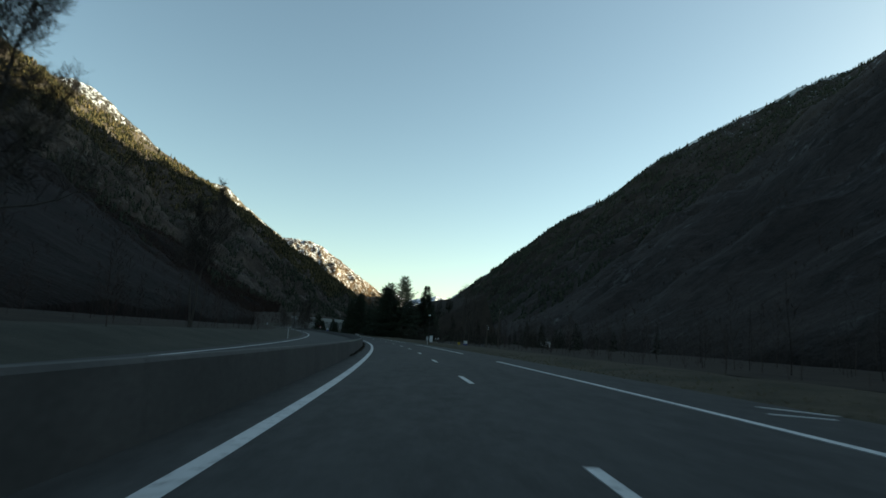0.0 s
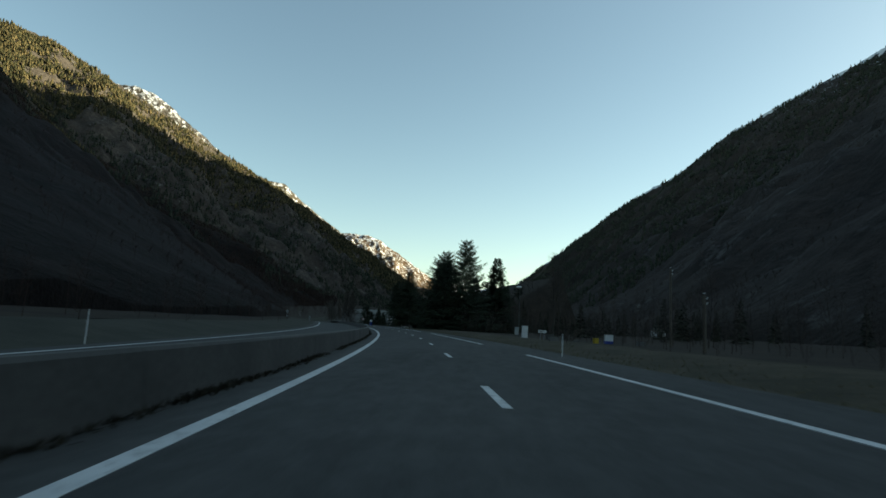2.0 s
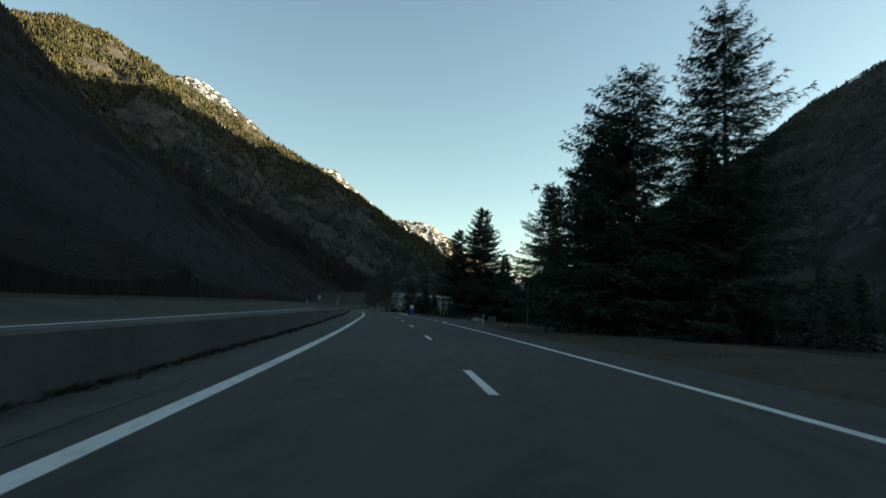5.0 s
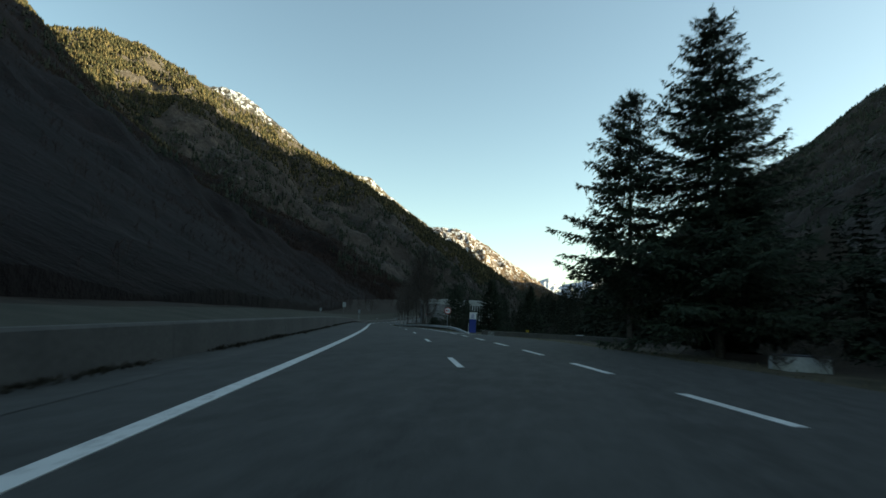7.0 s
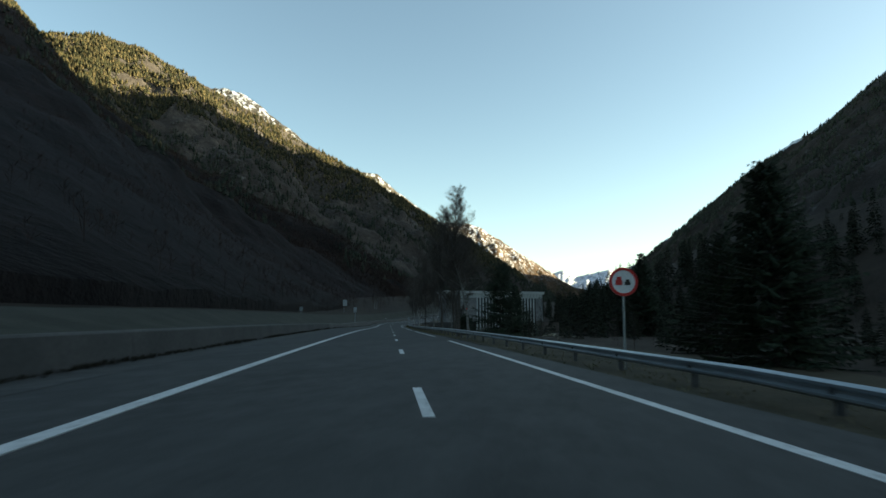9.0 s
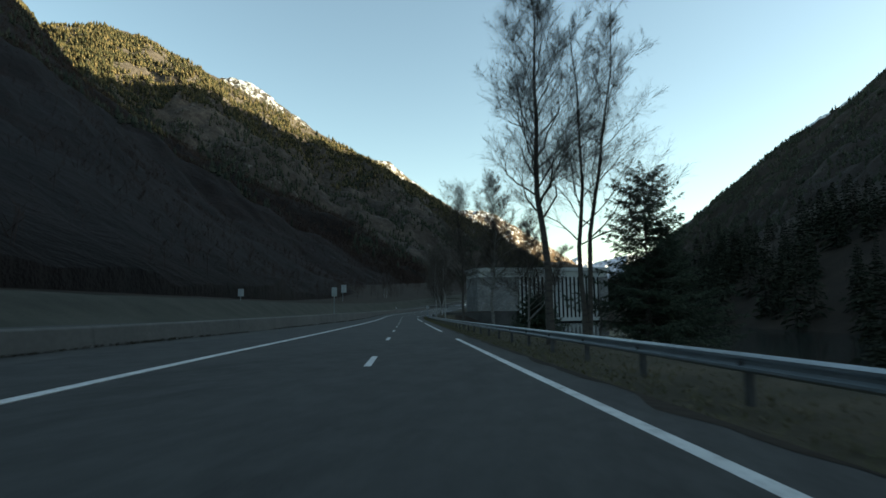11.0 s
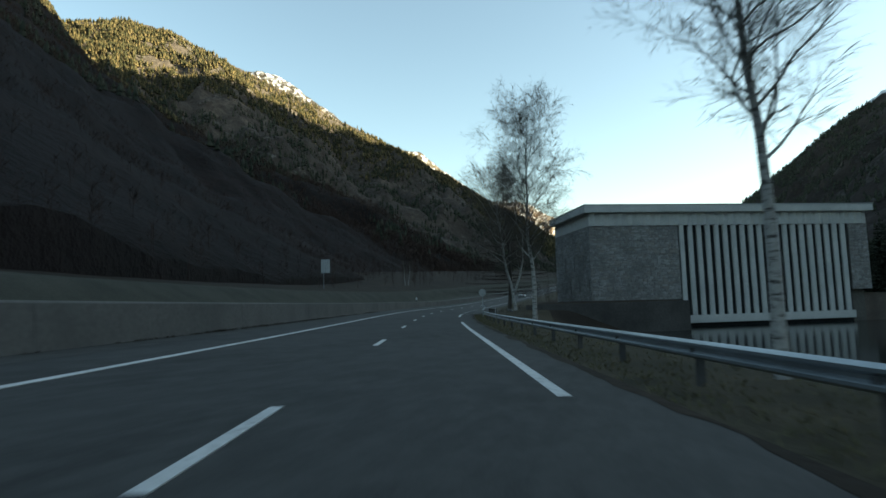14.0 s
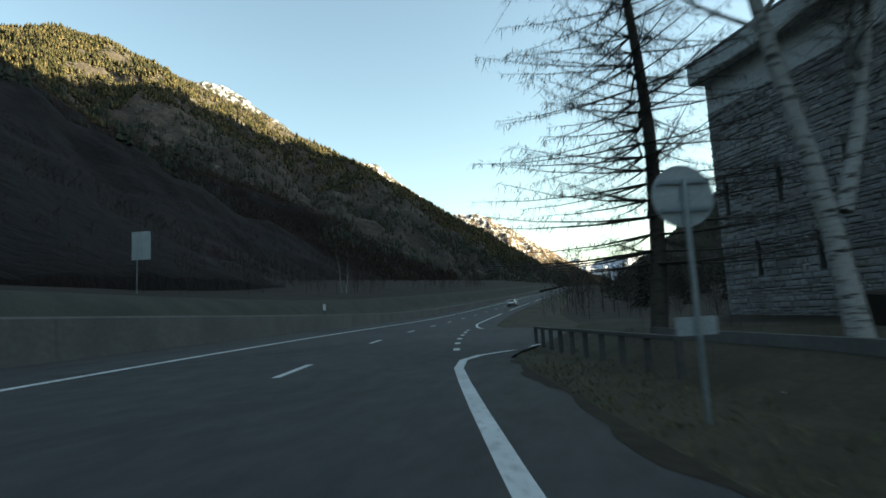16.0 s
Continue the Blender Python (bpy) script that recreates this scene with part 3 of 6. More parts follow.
CASTER_R_BACK = [(x + 800, y, 100) for x, y, z in CASTER_R_RIDGE]
ROCK = (0.13, 0.122, 0.112)
# Near slope: colours far below real leaf litter, its shade is painted in.
MT_NEAR = mountain_material("shade_dark_wood_slope", (0.0132, 0.0088, 0.0076), (0.0215, 0.0143, 0.012), (0.03, 0.025, 0.022))
MT_MAIN = mountain_material("wooded_slope", (0.060, 0.051, 0.044), (0.105, 0.089, 0.075), ROCK, 800, 420, 0.46)
MT_PEAK = mountain_material("snowy_peak", (0.036, 0.032, 0.027), (0.055, 0.049, 0.042), (0.09, 0.085, 0.08), 620, 330, 0.53)
MT_FAR = mountain_material("snowy_far_ridge", (0.075, 0.050, 0.032), (0.115, 0.074, 0.044), ROCK, 190, 330, 0.53)
# Haze is painted in here: pale blue base colours on the farthest ridge.
MT_END = mountain_material("haze_tinted_end_ridge", (0.30, 0.33, 0.36), (0.38, 0.41, 0.45), (0.4, 0.42, 0.45), 120, 260, 0.60)
# Darker version of the wooded slope; its colours carry the sunless side's shade.
MT_RIGHT = mountain_material("shade_toned_wooded_slope", (0.028, 0.023, 0.020), (0.046, 0.037, 0.032), (0.085, 0.08, 0.076), 930, 560, 0.465)
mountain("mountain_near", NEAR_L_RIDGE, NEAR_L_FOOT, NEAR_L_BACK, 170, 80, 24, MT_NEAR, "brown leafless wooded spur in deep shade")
mountain("mountain_main", MAIN_L_RIDGE, MAIN_L_FOOT, MAIN_L_BACK, 240, 80, 62, MT_MAIN, "long wooded mountainside with a sunlit upper edge")
mountain("mountain_peak", PEAK_L_RIDGE, PEAK_L_FOOT, PEAK_L_BACK, 130, 34, 45, MT_PEAK, "rocky peak with snow streaks in the sun")
KNOB_RIDGE = [(-1120, 2400, 610), (-1031, 2490, 606), (-953, 2549, 621), (-913, 2585, 623), (-850, 2640, 561), (-785, 2695, 511), (-690, 2775, 448), (-629, 2822, 380)]
KNOB_FOOT = [(x + 60, y - 110, z - 190) for x, y, z in KNOB_RIDGE]
KNOB_BACK = [(x - 150, y + 320, z - 350) for x, y, z in KNOB_RIDGE]
MT_KNOB = mountain_material("snowy_shoulder", (0.050, 0.043, 0.032), (0.075, 0.063, 0.047), ROCK, 330, 260, 0.51)
mountain("mountain_shoulder", KNOB_RIDGE, KNOB_FOOT, KNOB_BACK, 90, 20, 26, MT_KNOB, "small sunlit shoulder with snow on its edge")
mountain("mountain_far", FAR_L_RIDGE, FAR_L_FOOT, FAR_L_BACK, 150, 40, 60, MT_FAR, "far sunlit ridge with snow and orange grass")
mountain("mountain_end", END_L_RIDGE, END_L_FOOT, END_L_BACK, 110, 20, 45, MT_END, "pale haze-tinted snow ridge closing the valley")
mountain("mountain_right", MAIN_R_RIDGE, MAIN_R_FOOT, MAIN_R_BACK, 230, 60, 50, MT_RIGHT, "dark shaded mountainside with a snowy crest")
# Stands only to block the sun from the slopes across the valley.
mountain("mountain_shadow_caster", CASTER_R_RIDGE, CASTER_R_FOOT, CASTER_R_BACK, 80, 14, 50, MT_RIGHT, "added high mountain behind the wooded slope, for its shadow")


def crest_snow(shape, rough, a0, a1, n, label):
    """Thin uneven snow along a crest, in patches."""
    verts, faces = [], []
    rows = []
    for i in range(n + 1):
        a = a0 + (a1 - a0) * i / n
        k = noise.fractal(Vector((a * 60.0, 2.0, 0.0)), 0.9, 2.0, 4)
        reach = 0.012 + 0.03 * max(0.0, k + 0.25)
        rows.append((k > -0.22, [slope_point(*shape, a, b, rough) + Vector((0, 0, 2.0 + 2.5 * (j == 1))) for j, b in enumerate((-0.03, 0.0, reach * 0.5, reach))]))
    for (ok0, r0), (ok1, r1) in zip(rows[:-1], rows[1:]):
        if ok0 and ok1:
            o = len(verts)
            verts += r0 + r1
            faces += [(o + j, o + j + 1, o + 5 + j, o + 4 + j) for j in range(3)]
    tagged(mesh_object("snow", verts, faces, SNOW), label, "snow", kind="stuff")


SNOW = two_tone("old_snow", (0.52, 0.55, 0.60), (0.62, 0.65, 0.70), 0.02, 0.15, 0.9, 0, 0.3, 1.0)
crest_snow((MAIN_R_RIDGE, MAIN_R_FOOT, MAIN_R_BACK), 50, 0.34, 0.93, 420, "old snow lying in patches along the shaded crest")


# ---- far woods: many small trees on the slopes ----
def cone_template(sides, tiers):
    v, t = [], []
    for r, z0, z1 in tiers:
        o = len(v)
        for i in range(sides):
            a = 2 * math.pi * i / sides
            k = 1.0 if i % 2 else 0.72
            v.append((r * k * math.cos(a), r * k * math.sin(a), z0 + (0.05 if i % 2 else 0.0)))
        v.append((0, 0, z1))
        t += [(o + i, o + (i + 1) % sides, o + sides) for i in range(sides)]
    return np.array(v), np.array(t)


CONIFER_FAR = cone_template(6, [(0.24, 0.05, 0.62), (0.17, 0.38, 1.0)])


def twig_template(seed, count, width):
    """A leafless tree far off: a slim stem and a fan of upward twigs."""
    r = random.Random(seed)
    v, t = [], []
    for i in range(count):
        if i < 2:
            a, b = Vector((0, 0, 0)), Vector((r.uniform(-0.04, 0.04), r.uniform(-0.04, 0.04), 0.95))
            side = Vector((1, 0, 0)) if i else Vector((0, 1, 0))
            w = 0.012 if width > 0.01 else 0.007
        else:
            z = 0.15 + 0.6 * i / count
            g = i * 2.4
            a = Vector((0, 0, z))
            if i % 3 == 2:
                a = a + Vector((math.cos(g - 2.4), math.sin(g - 2.4), 1.0)) * 0.16 * (1.2 - z)
            b = a + Vector((math.cos(g), math.sin(g), r.uniform(0.7, 1.6))) * 0.30 * (1.2 - z)
            side = (b - a).cross(Vector((math.sin(g * 3), 0.4, 1))).normalized()
            w = width * r.uniform(0.7, 1.4)
        o = len(v)
        m = a.lerp(b, 0.6)
        v += [tuple(a), tuple(m + side * w), tuple(b), tuple(m - side * w)]
        t += [(o, o + 1, o + 2), (o, o + 2, o + 3)]
    return np.array(v), np.array(t)


BROADLEAF_FAR = twig_template(3, 11, 0.018)
BROADLEAF_MID = twig_template(4, 14, 0.0065)


def scatter(name, spots, heights, template, material, label, seed):
    rng = np.random.default_rng(seed)
    v, t = template
    spots, heights = np.asarray(spots), np.asarray(heights)
    n = len(spots)
    ang = rng.uniform(0, 2 * np.pi, n)
    wide = heights * rng.uniform(0.8, 1.25, n)
    x = v[None, :, 0] * np.cos(ang)[:, None] - v[None, :, 1] * np.sin(ang)[:, None]
    y = v[None, :, 0] * np.sin(ang)[:, None] + v[None, :, 1] * np.cos(ang)[:, None]
    lean = rng.normal(0, 0.04, (n, 2))
    z = v[None, :, 2] * heights[:, None]
    pts = np.stack([x * wide[:, None] + lean[:, :1] * z + spots[:, :1], y * wide[:, None] + lean[:, 1:] * z + spots[:, 1:2], z + spots[:, 2:3] - 0.5], -1)
    tris = t[None] + (np.arange(n) * len(v))[:, None, None]
    ob = big_mesh(name, pts.reshape(-1, 3), tris.reshape(-1, 3), material)
    return tagged(ob, label, "trees", kind="stuff")


def slope_spots(shape, rough, n, b0, b1, seed, clump, a0=0.0, a1=1.0, zmax=1e9):
    rng = random.Random(seed)
    out = []
    while len(out) < n:
        a, b = rng.uniform(a0, a1), rng.uniform(b0, b1)
        p = slope_point(*shape, a, b, rough)
        if noise.fractal(Vector((p.x, p.y, p.z)) * 0.008, 0.9, 2.0, 4) + rng.uniform(-0.35, 0.35) > clump and p.z < zmax + rng.uniform(-60, 60):
            out.append(p)
    return out


# Golden tint for conifers above the shadow edge: sunlight put into the colour.
CONIFER_WOOD = forest_material("sun_tinted_conifers", [(0.0, (0.014, 0.017, 0.010)), (0.4, (0.034, 0.034, 0.017)), (0.75, (0.072, 0.060, 0.028)), (1.0, (0.115, 0.088, 0.044))])
# Leafless trees of the near spur, darkened in colour to read as shaded.
NEAR_WOOD = forest_material("shade_dark_near_trees", [(0.0, (0.034, 0.023, 0.019)), (0.5, (0.050, 0.035, 0.029)), (1.0, (0.078, 0.055, 0.046))])
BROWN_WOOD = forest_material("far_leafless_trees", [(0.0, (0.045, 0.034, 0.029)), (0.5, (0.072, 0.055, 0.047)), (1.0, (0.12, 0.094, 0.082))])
# Darker leafless trees for the right-hand side; shade is part of the tone.
SHADE_WOOD = forest_material("shade_toned_leafless_trees", [(0.0, (0.036, 0.029, 0.025)), (0.5, (0.058, 0.046, 0.040)), (1.0, (0.088, 0.071, 0.062))])
# Conifer copy with the shade mixed into its colours.
DARK_WOOD = forest_material("shade_tinted_conifers", [(0.0, (0.021, 0.026, 0.019)), (0.6, (0.035, 0.041, 0.028)), (1.0, (0.056, 0.056, 0.040))])
rng_h = random.Random(5)
LEFT_MAIN, LEFT_NEAR, RIGHT_MAIN = (MAIN_L_RIDGE, MAIN_L_FOOT, MAIN_L_BACK), (NEAR_L_RIDGE, NEAR_L_FOOT, NEAR_L_BACK), (MAIN_R_RIDGE, MAIN_R_FOOT, MAIN_R_BACK)
sp = slope_spots(LEFT_MAIN, 62, 21000, 0.012, 0.40, 1, -0.28, 0.05, 0.85)
scatter("conifer_wood", sp, [rng_h.uniform(8, 20) for _ in sp], CONIFER_FAR, CONIFER_WOOD, "olive conifer wood, tinted golden for the sunlit upper mountainside", 1)
# The dark tint starts about where the shadow edge crosses the slope.
sp = slope_spots(LEFT_MAIN, 62, 12000, 0.36, 0.95, 9, 0.05)
scatter("conifer_wood", sp, [rng_h.uniform(8, 19) for _ in sp], CONIFER_FAR, DARK_WOOD, "conifers on the lower mountainside, tinted dark for shade", 9)
sp = slope_spots(LEFT_MAIN, 62, 8000, 0.28, 1.0, 2, -0.05)
scatter("leafless_wood", sp, [rng_h.uniform(8, 15) for _ in sp], BROADLEAF_FAR, BROWN_WOOD, "grey-brown leafless wood on the lower mountainside", 2)
sp = slope_spots(LEFT_NEAR, 24, 19000, 0.12, 1.0, 3, -0.4, 0.15)
near_sp = [p for p in sp if p.y < 800 and p.x > -520]
far_sp = [p for p in sp if not (p.y < 800 and p.x > -520)]
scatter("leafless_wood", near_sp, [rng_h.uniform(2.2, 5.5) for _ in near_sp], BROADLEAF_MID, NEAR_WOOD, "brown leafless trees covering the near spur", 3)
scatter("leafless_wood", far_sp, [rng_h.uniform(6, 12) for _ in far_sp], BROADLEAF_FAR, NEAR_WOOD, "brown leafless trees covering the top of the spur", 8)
sp = slope_spots(LEFT_NEAR, 24, 7000, -0.02, 0.30, 4, -0.2, 0.15, 0.72)
scatter("conifer_wood", sp, [rng_h.uniform(8, 17) for _ in sp], CONIFER_FAR, CONIFER_WOOD, "olive conifers along the crest of the near spur", 4)
sp = slope_spots(LEFT_NEAR, 24, 1500, 0.2, 0.8, 14, 0.3, 0.15)
scatter("conifer_wood", sp, [rng_h.uniform(8, 15) for _ in sp], CONIFER_FAR, DARK_WOOD, "scattered dark conifers on the near spur", 14)
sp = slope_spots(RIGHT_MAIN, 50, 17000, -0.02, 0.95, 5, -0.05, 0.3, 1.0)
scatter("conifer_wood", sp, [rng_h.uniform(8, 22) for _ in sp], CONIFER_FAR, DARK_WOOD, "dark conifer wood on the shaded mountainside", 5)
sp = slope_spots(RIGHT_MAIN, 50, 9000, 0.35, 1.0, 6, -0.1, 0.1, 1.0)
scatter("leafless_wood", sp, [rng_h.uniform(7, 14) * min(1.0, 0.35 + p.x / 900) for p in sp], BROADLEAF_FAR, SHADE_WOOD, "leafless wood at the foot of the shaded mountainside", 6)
sp = slope_spots((FAR_L_RIDGE, FAR_L_FOOT, FAR_L_BACK), 60, 2500, 0.15, 0.9, 7, 0.0)
scatter("conifer_wood", sp, [rng_h.uniform(7, 13) for _ in sp], CONIFER_FAR, CONIFER_WOOD, "thin conifer wood on the far ridge", 7)


# ---- trees near the road ----
class Strands:
    """Collects tapered limbs and flat sprays into triangle arrays."""

    def __init__(self):
        self.v, self.t, self.n = [], [], 0

    def limb(self, pts, radii, sides=5):
        pts = [Vector(p) for p in pts]
        ring = []
        for i, p in enumerate(pts):
            d = (pts[min(i + 1, len(pts) - 1)] - pts[max(i - 1, 0)]).normalized()
            x = d.cross(Vector((0.3, 0.2, 1.0)) if abs(d.z) < 0.9 else Vector((1, 0.1, 0))).normalized()
            y = d.cross(x)
            ring.append([p + (x * math.cos(2 * math.pi * k / sides) + y * math.sin(2 * math.pi * k / sides)) * radii[i] for k in range(sides)])
        for r in ring:
            self.v += [tuple(q) for q in r]
        for i in range(len(pts) - 1):
            for k in range(sides):
                a, b = self.n + i * sides + k, self.n + i * sides + (k + 1) % sides
                self.t += [(a, b, b + sides), (a, b + sides, a + sides)]
        self.n += len(pts) * sides

    def blade(self, a, b, w, side):
        """A slim spray from a to b: two triangles in the plane of side."""
        a, b = Vector(a), Vector(b)
        m = a.lerp(b, 0.4)
        s = side * w
        self.v += [tuple(a), tuple(m + s), tuple(b), tuple(m - s)]
        self.t += [(self.n, self.n + 1, self.n + 2), (self.n, self.n + 2, self.n + 3)]
        self.n += 4

    def mesh(self, name, material):
        ob = big_mesh(name, self.v, self.t, material)
        return ob


def grown(name, m, trunk, crown, bark, leaf, label, category="tree", group=""):
    tree = thing(name, m, label, category, group)
    a, b = trunk.mesh("trunk", bark), crown.mesh("crown", leaf)
    a.data.polygons.foreach_set("use_smooth", [True] * len(a.data.polygons))
    a.parent = b.parent = tree
    return tree


def bough(r, crown, p0, d, side, ln, dense, up):
    """Needle sprays of one bough: side branchlets that hang, with short twigs all along."""
    bend = r.gauss(0, 0.16)
    n = int((3 + 3.2 * ln) * dense / 2)
    for q in range(n + 1):
        w = 0.12 + 0.88 * (q + r.random() * 0.7) / (n + 0.7)
        c = p0 + d * ln * w + side * bend * ln * w * w + Vector((0, 0, ln * (up * w + 0.16 * w * w)))
        for sgn in (-1, 1):
            if r.random() < 0.12:
                continue
            reach = (0.16 + 0.34 * (1 - w)) * ln ** 0.75 * r.uniform(0.5, 1.15)
            e = (d * r.uniform(0.35, 1.0) + side * sgn * r.uniform(0.45, 1.0) + Vector((0, 0, r.uniform(-0.75, 0.05)))).normalized()
            tip = c + e * reach
            crown.blade(c, tip, 0.035 + 0.02 * r.random(), Vector((0, 0, 1)).lerp(side, r.random()).normalized())
            for _ in range(3 + int(reach * 5)):
                b = c.lerp(tip, r.uniform(0.1, 1.0))
                g = (e * r.uniform(0.1, 0.9) + Vector((r.gauss(0, 0.5), r.gauss(0, 0.5), r.gauss(-0.45, 0.45)))).normalized() * r.uniform(0.12, 0.34)
                crown.blade(b, b + g, r.uniform(0.032, 0.068), g.orthogonal().normalized())
    tip = p0 + d * ln + side * bend * ln + Vector((0, 0, ln * (up + 0.16)))
    for _ in range(7):
        g = (d + Vector((r.gauss(0, 0.45), r.gauss(0, 0.45), r.gauss(0.05, 0.4)))).normalized() * r.uniform(0.15, 0.4)
        crown.blade(tip, tip + g, 0.04, g.orthogonal().normalized())


def spruce(seed, h, spread, start=0.06, gaps=0.0, tufts=9, droop=0.25, double=False, coarse=1.0, dense=1.0, taper=0.95):
    """Trunk and drooping needle branches of a spruce h metres high."""
    r = random.Random(seed)
    trunk, crown = Strands(), Strands()
    tops = [(0.0, 0.0, 1.0)] + ([(0.9, 0.3, 0.97)] if double else [])
    for ox, oy, k in tops:
        trunk.limb([(ox * min(1, 2 * i / 8), oy * min(1, 2 * i / 8), h * k * i / 8) for i in range(9)], [max(0.02, h * 0.013 * (1 - i / 8.2)) for i in range(9)], 8)
    z = h * start
    while z < h * 0.985:
        f = z / h
        for ox, oy, k in tops:
            if double and f < 0.72 and ox:
                continue
            env = spread * (0.06 + 0.94 * (1 - f) ** taper) * (0.7 + 0.3 * min(1, f / 0.10)) * (0.8 + 0.35 * noise.noise(Vector((seed, f * 9, 0.4))) + 0.2)
            if double and f >= 0.72:
                env *= 0.75
            count = (7 if f < 0.85 else 5) if coarse == 1.0 else 5
            turn = r.uniform(0, 6.28)
            for j in range(count):
                if r.random() < gaps:
                    continue
                a = turn + 2 * math.pi * j / count + r.uniform(-0.3, 0.3)
                ln = env * r.uniform(0.62, 1.12) + 0.15
                d = Vector((math.cos(a), math.sin(a), 0))
                up = 0.25 * f - droop * (1 - f)
                up += 0.0 if dense == 1.0 else r.gauss(0, 0.10)
                p0 = Vector((ox * min(1, 2 * f), oy * min(1, 2 * f), min(z, h * k) + r.uniform(-0.1, 0.1) * (1.0 if dense == 1.0 else 3.0)))
                pts = [p0 + d * ln * q + Vector((0, 0, ln * (up * q + 0.16 * q * q))) for q in (0, 0.35, 0.7, 1.0)]
                if coarse == 1.0:
                    trunk.limb(pts, [0.012 * h * (1 - f) * 0.28 + 0.012, 0.02, 0.012, 0.005], 3)
                side = Vector((-d.y, d.x, 0))
                if dense > 1.0:
                    bough(r, crown, pts[0], d, side, ln, dense, up)
                    continue
                nt = max(3, int((1.5 * tufts * ln / spread + 2) * dense)) if coarse == 1.0 else 2
                for q in range(nt):
                    w = 0.18 + 0.82 * (q + r.random() * 0.6) / nt
                    c = pts[0].lerp(pts[-1], w)
                    c.z += ln * 0.16 * (w * w - w)
                    size = (0.24 + 0.46 * (1 - w) ** 0.6) * (0.45 + 0.6 * ln / spread) * r.uniform(0.7, 1.3) * h / 17 / dense ** 0.6 * (1.0 if coarse == 1.0 else 2.2)
                    for sgn in (-1, 1):
                        e = c + (d * 0.75 + side * sgn * r.uniform(0.5, 1.1)) * size * 1.5 + Vector((0, 0, -size * r.uniform(0.1, 0.7)))
                        crown.blade(c - d * size * 0.2, e, size * 0.36, Vector((0, 0, 1)).lerp(side, 0.45).normalized())
                        if coarse > 1.0:
                            continue
                        crown.blade(c, c.lerp(e, 0.8) - Vector((0, 0, size * r.uniform(0.3, 0.9))), size * 0.3, d.lerp(side, 0.5).normalized())
                    crown.blade(c, c + d * size * 1.6 + Vector((0, 0, size * 0.15)), size * 0.34, side)
        z += h * (0.030 - 0.012 * f) * coarse * r.uniform(0.85, 1.15)
    return trunk, crown


def bare_tree(seed, h, spread, lean=(0.0, 0.0), fork=0.30, stems=1, twigs=1.0, hang=0.0, steep=0.45, bent=None, rounded=False):
    """A leafless tree: stems, limbs, branches and fine twigs; bent is the tip of a low side stem."""
    r = random.Random(seed)
    wood, fine = Strands(), Strands()

    def branch(p, d, ln, rad, level):
        n = 5 if level < 2 else 3
        pts, q = [p.copy()], p.copy()
        dd = d.copy()
        for i in range(n):
            dd = (dd + Vector((r.gauss(0, 0.24), r.gauss(0, 0.24), r.gauss(0.09, 0.14) - hang * 0.25 * (level >= 2)))).normalized()
            q = q + dd * ln / n
            pts.append(q.copy())
        radii = [max(0.004, rad * (1 - 0.82 * i / n)) for i in range(n + 1)]
        (wood if level < 2 else fine).limb(pts, radii, (7, 5, 3, 3)[level])
        if level == 3:
            return
        if level == 2:
            for i in range(int(17 * twigs)):
                c = pts[0].lerp(pts[-1], r.uniform(0.15, 1.0))
                e = (dd + Vector((r.gauss(0, 0.6), r.gauss(0, 0.6), r.gauss(0.1, 0.45) - hang * 0.9))).normalized() * ln * r.uniform(0.25, 0.6)
                fine.blade(c, c + e, 0.010, e.orthogonal().normalized())
                for _ in range(2):
                    g = (e.normalized() + Vector((r.gauss(0, 0.5), r.gauss(0, 0.5), r.gauss(0.05, 0.4) - hang * 0.6))).normalized() * ln * r.uniform(0.15, 0.35)
                    fine.blade(c + e * r.uniform(0.4, 0.9), c + e * 0.8 + g, 0.0065, g.orthogonal().normalized())
            return
        kids = (0, 10, 0)[level] if level else 0
        for i in range(kids):
            w = 0.2 + 0.78 * (i + r.random()) / kids
            c = pts[int(w * n)].lerp(pts[min(int(w * n) + 1, n)], w * n - int(w * n))
            a = r.uniform(0, 6.28)
            e = (dd * 0.75 + Vector((math.cos(a), math.sin(a), r.uniform(-0.1, 0.6))) * 0.75).normalized()
            branch(c, e, ln * (0.62 - 0.3 * w) * r.uniform(0.7, 1.2), rad * 0.38 * (1.1 - w * 0.6), 2)
        branch(pts[-1], dd, ln * 0.35, rad * 0.2, 2)

    for k in range(stems):
        a = 6.28 * k / max(1, stems) + r.uniform(0, 1)
        off = 0.0 if stems == 1 else 0.09
        fan = 0.0 if stems == 1 else 1.3
        hh = h * (1.0 if k == 0 else r.uniform(0.75, 0.95))
        top = Vector((lean[0] * hh + fan * math.cos(a), lean[1] * hh + fan * math.sin(a), hh))
        pts = []
        for i in range(11):
            q = i / 10
            wig = (0.012 * math.sin(7 * q + seed + k) + 0.005 * math.sin(19 * q + 2 * seed)) * hh * (q > 0.1)
            pts.append(Vector((off * math.cos(a) * (1 - q), off * math.sin(a) * (1 - q), 0)) + Vector((top.x * q ** 1.15 + wig, top.y * q ** 1.15 + 0.7 * wig, top.z * q)))
        rad = h * 0.0116 * (1 if stems == 1 else 0.72)
        wood.limb([pts[0] - Vector((0, 0, 0.3))] + pts, [rad * 1.35] + [max(0.012, rad * (1.15 if i == 0 else 1 - 0.93 * i / 10)) for i in range(11)], 9)
        limbs = 38 if stems == 1 else 22
        for i in range(limbs):
            w = fork + (0.97 - fork) * (i + r.random() * 0.8) / limbs
            c = pts[int(w * 10)].lerp(pts[min(10, int(w * 10) + 1)], w * 10 - int(w * 10))
            b = i * 2.4 + r.uniform(-0.5, 0.5)
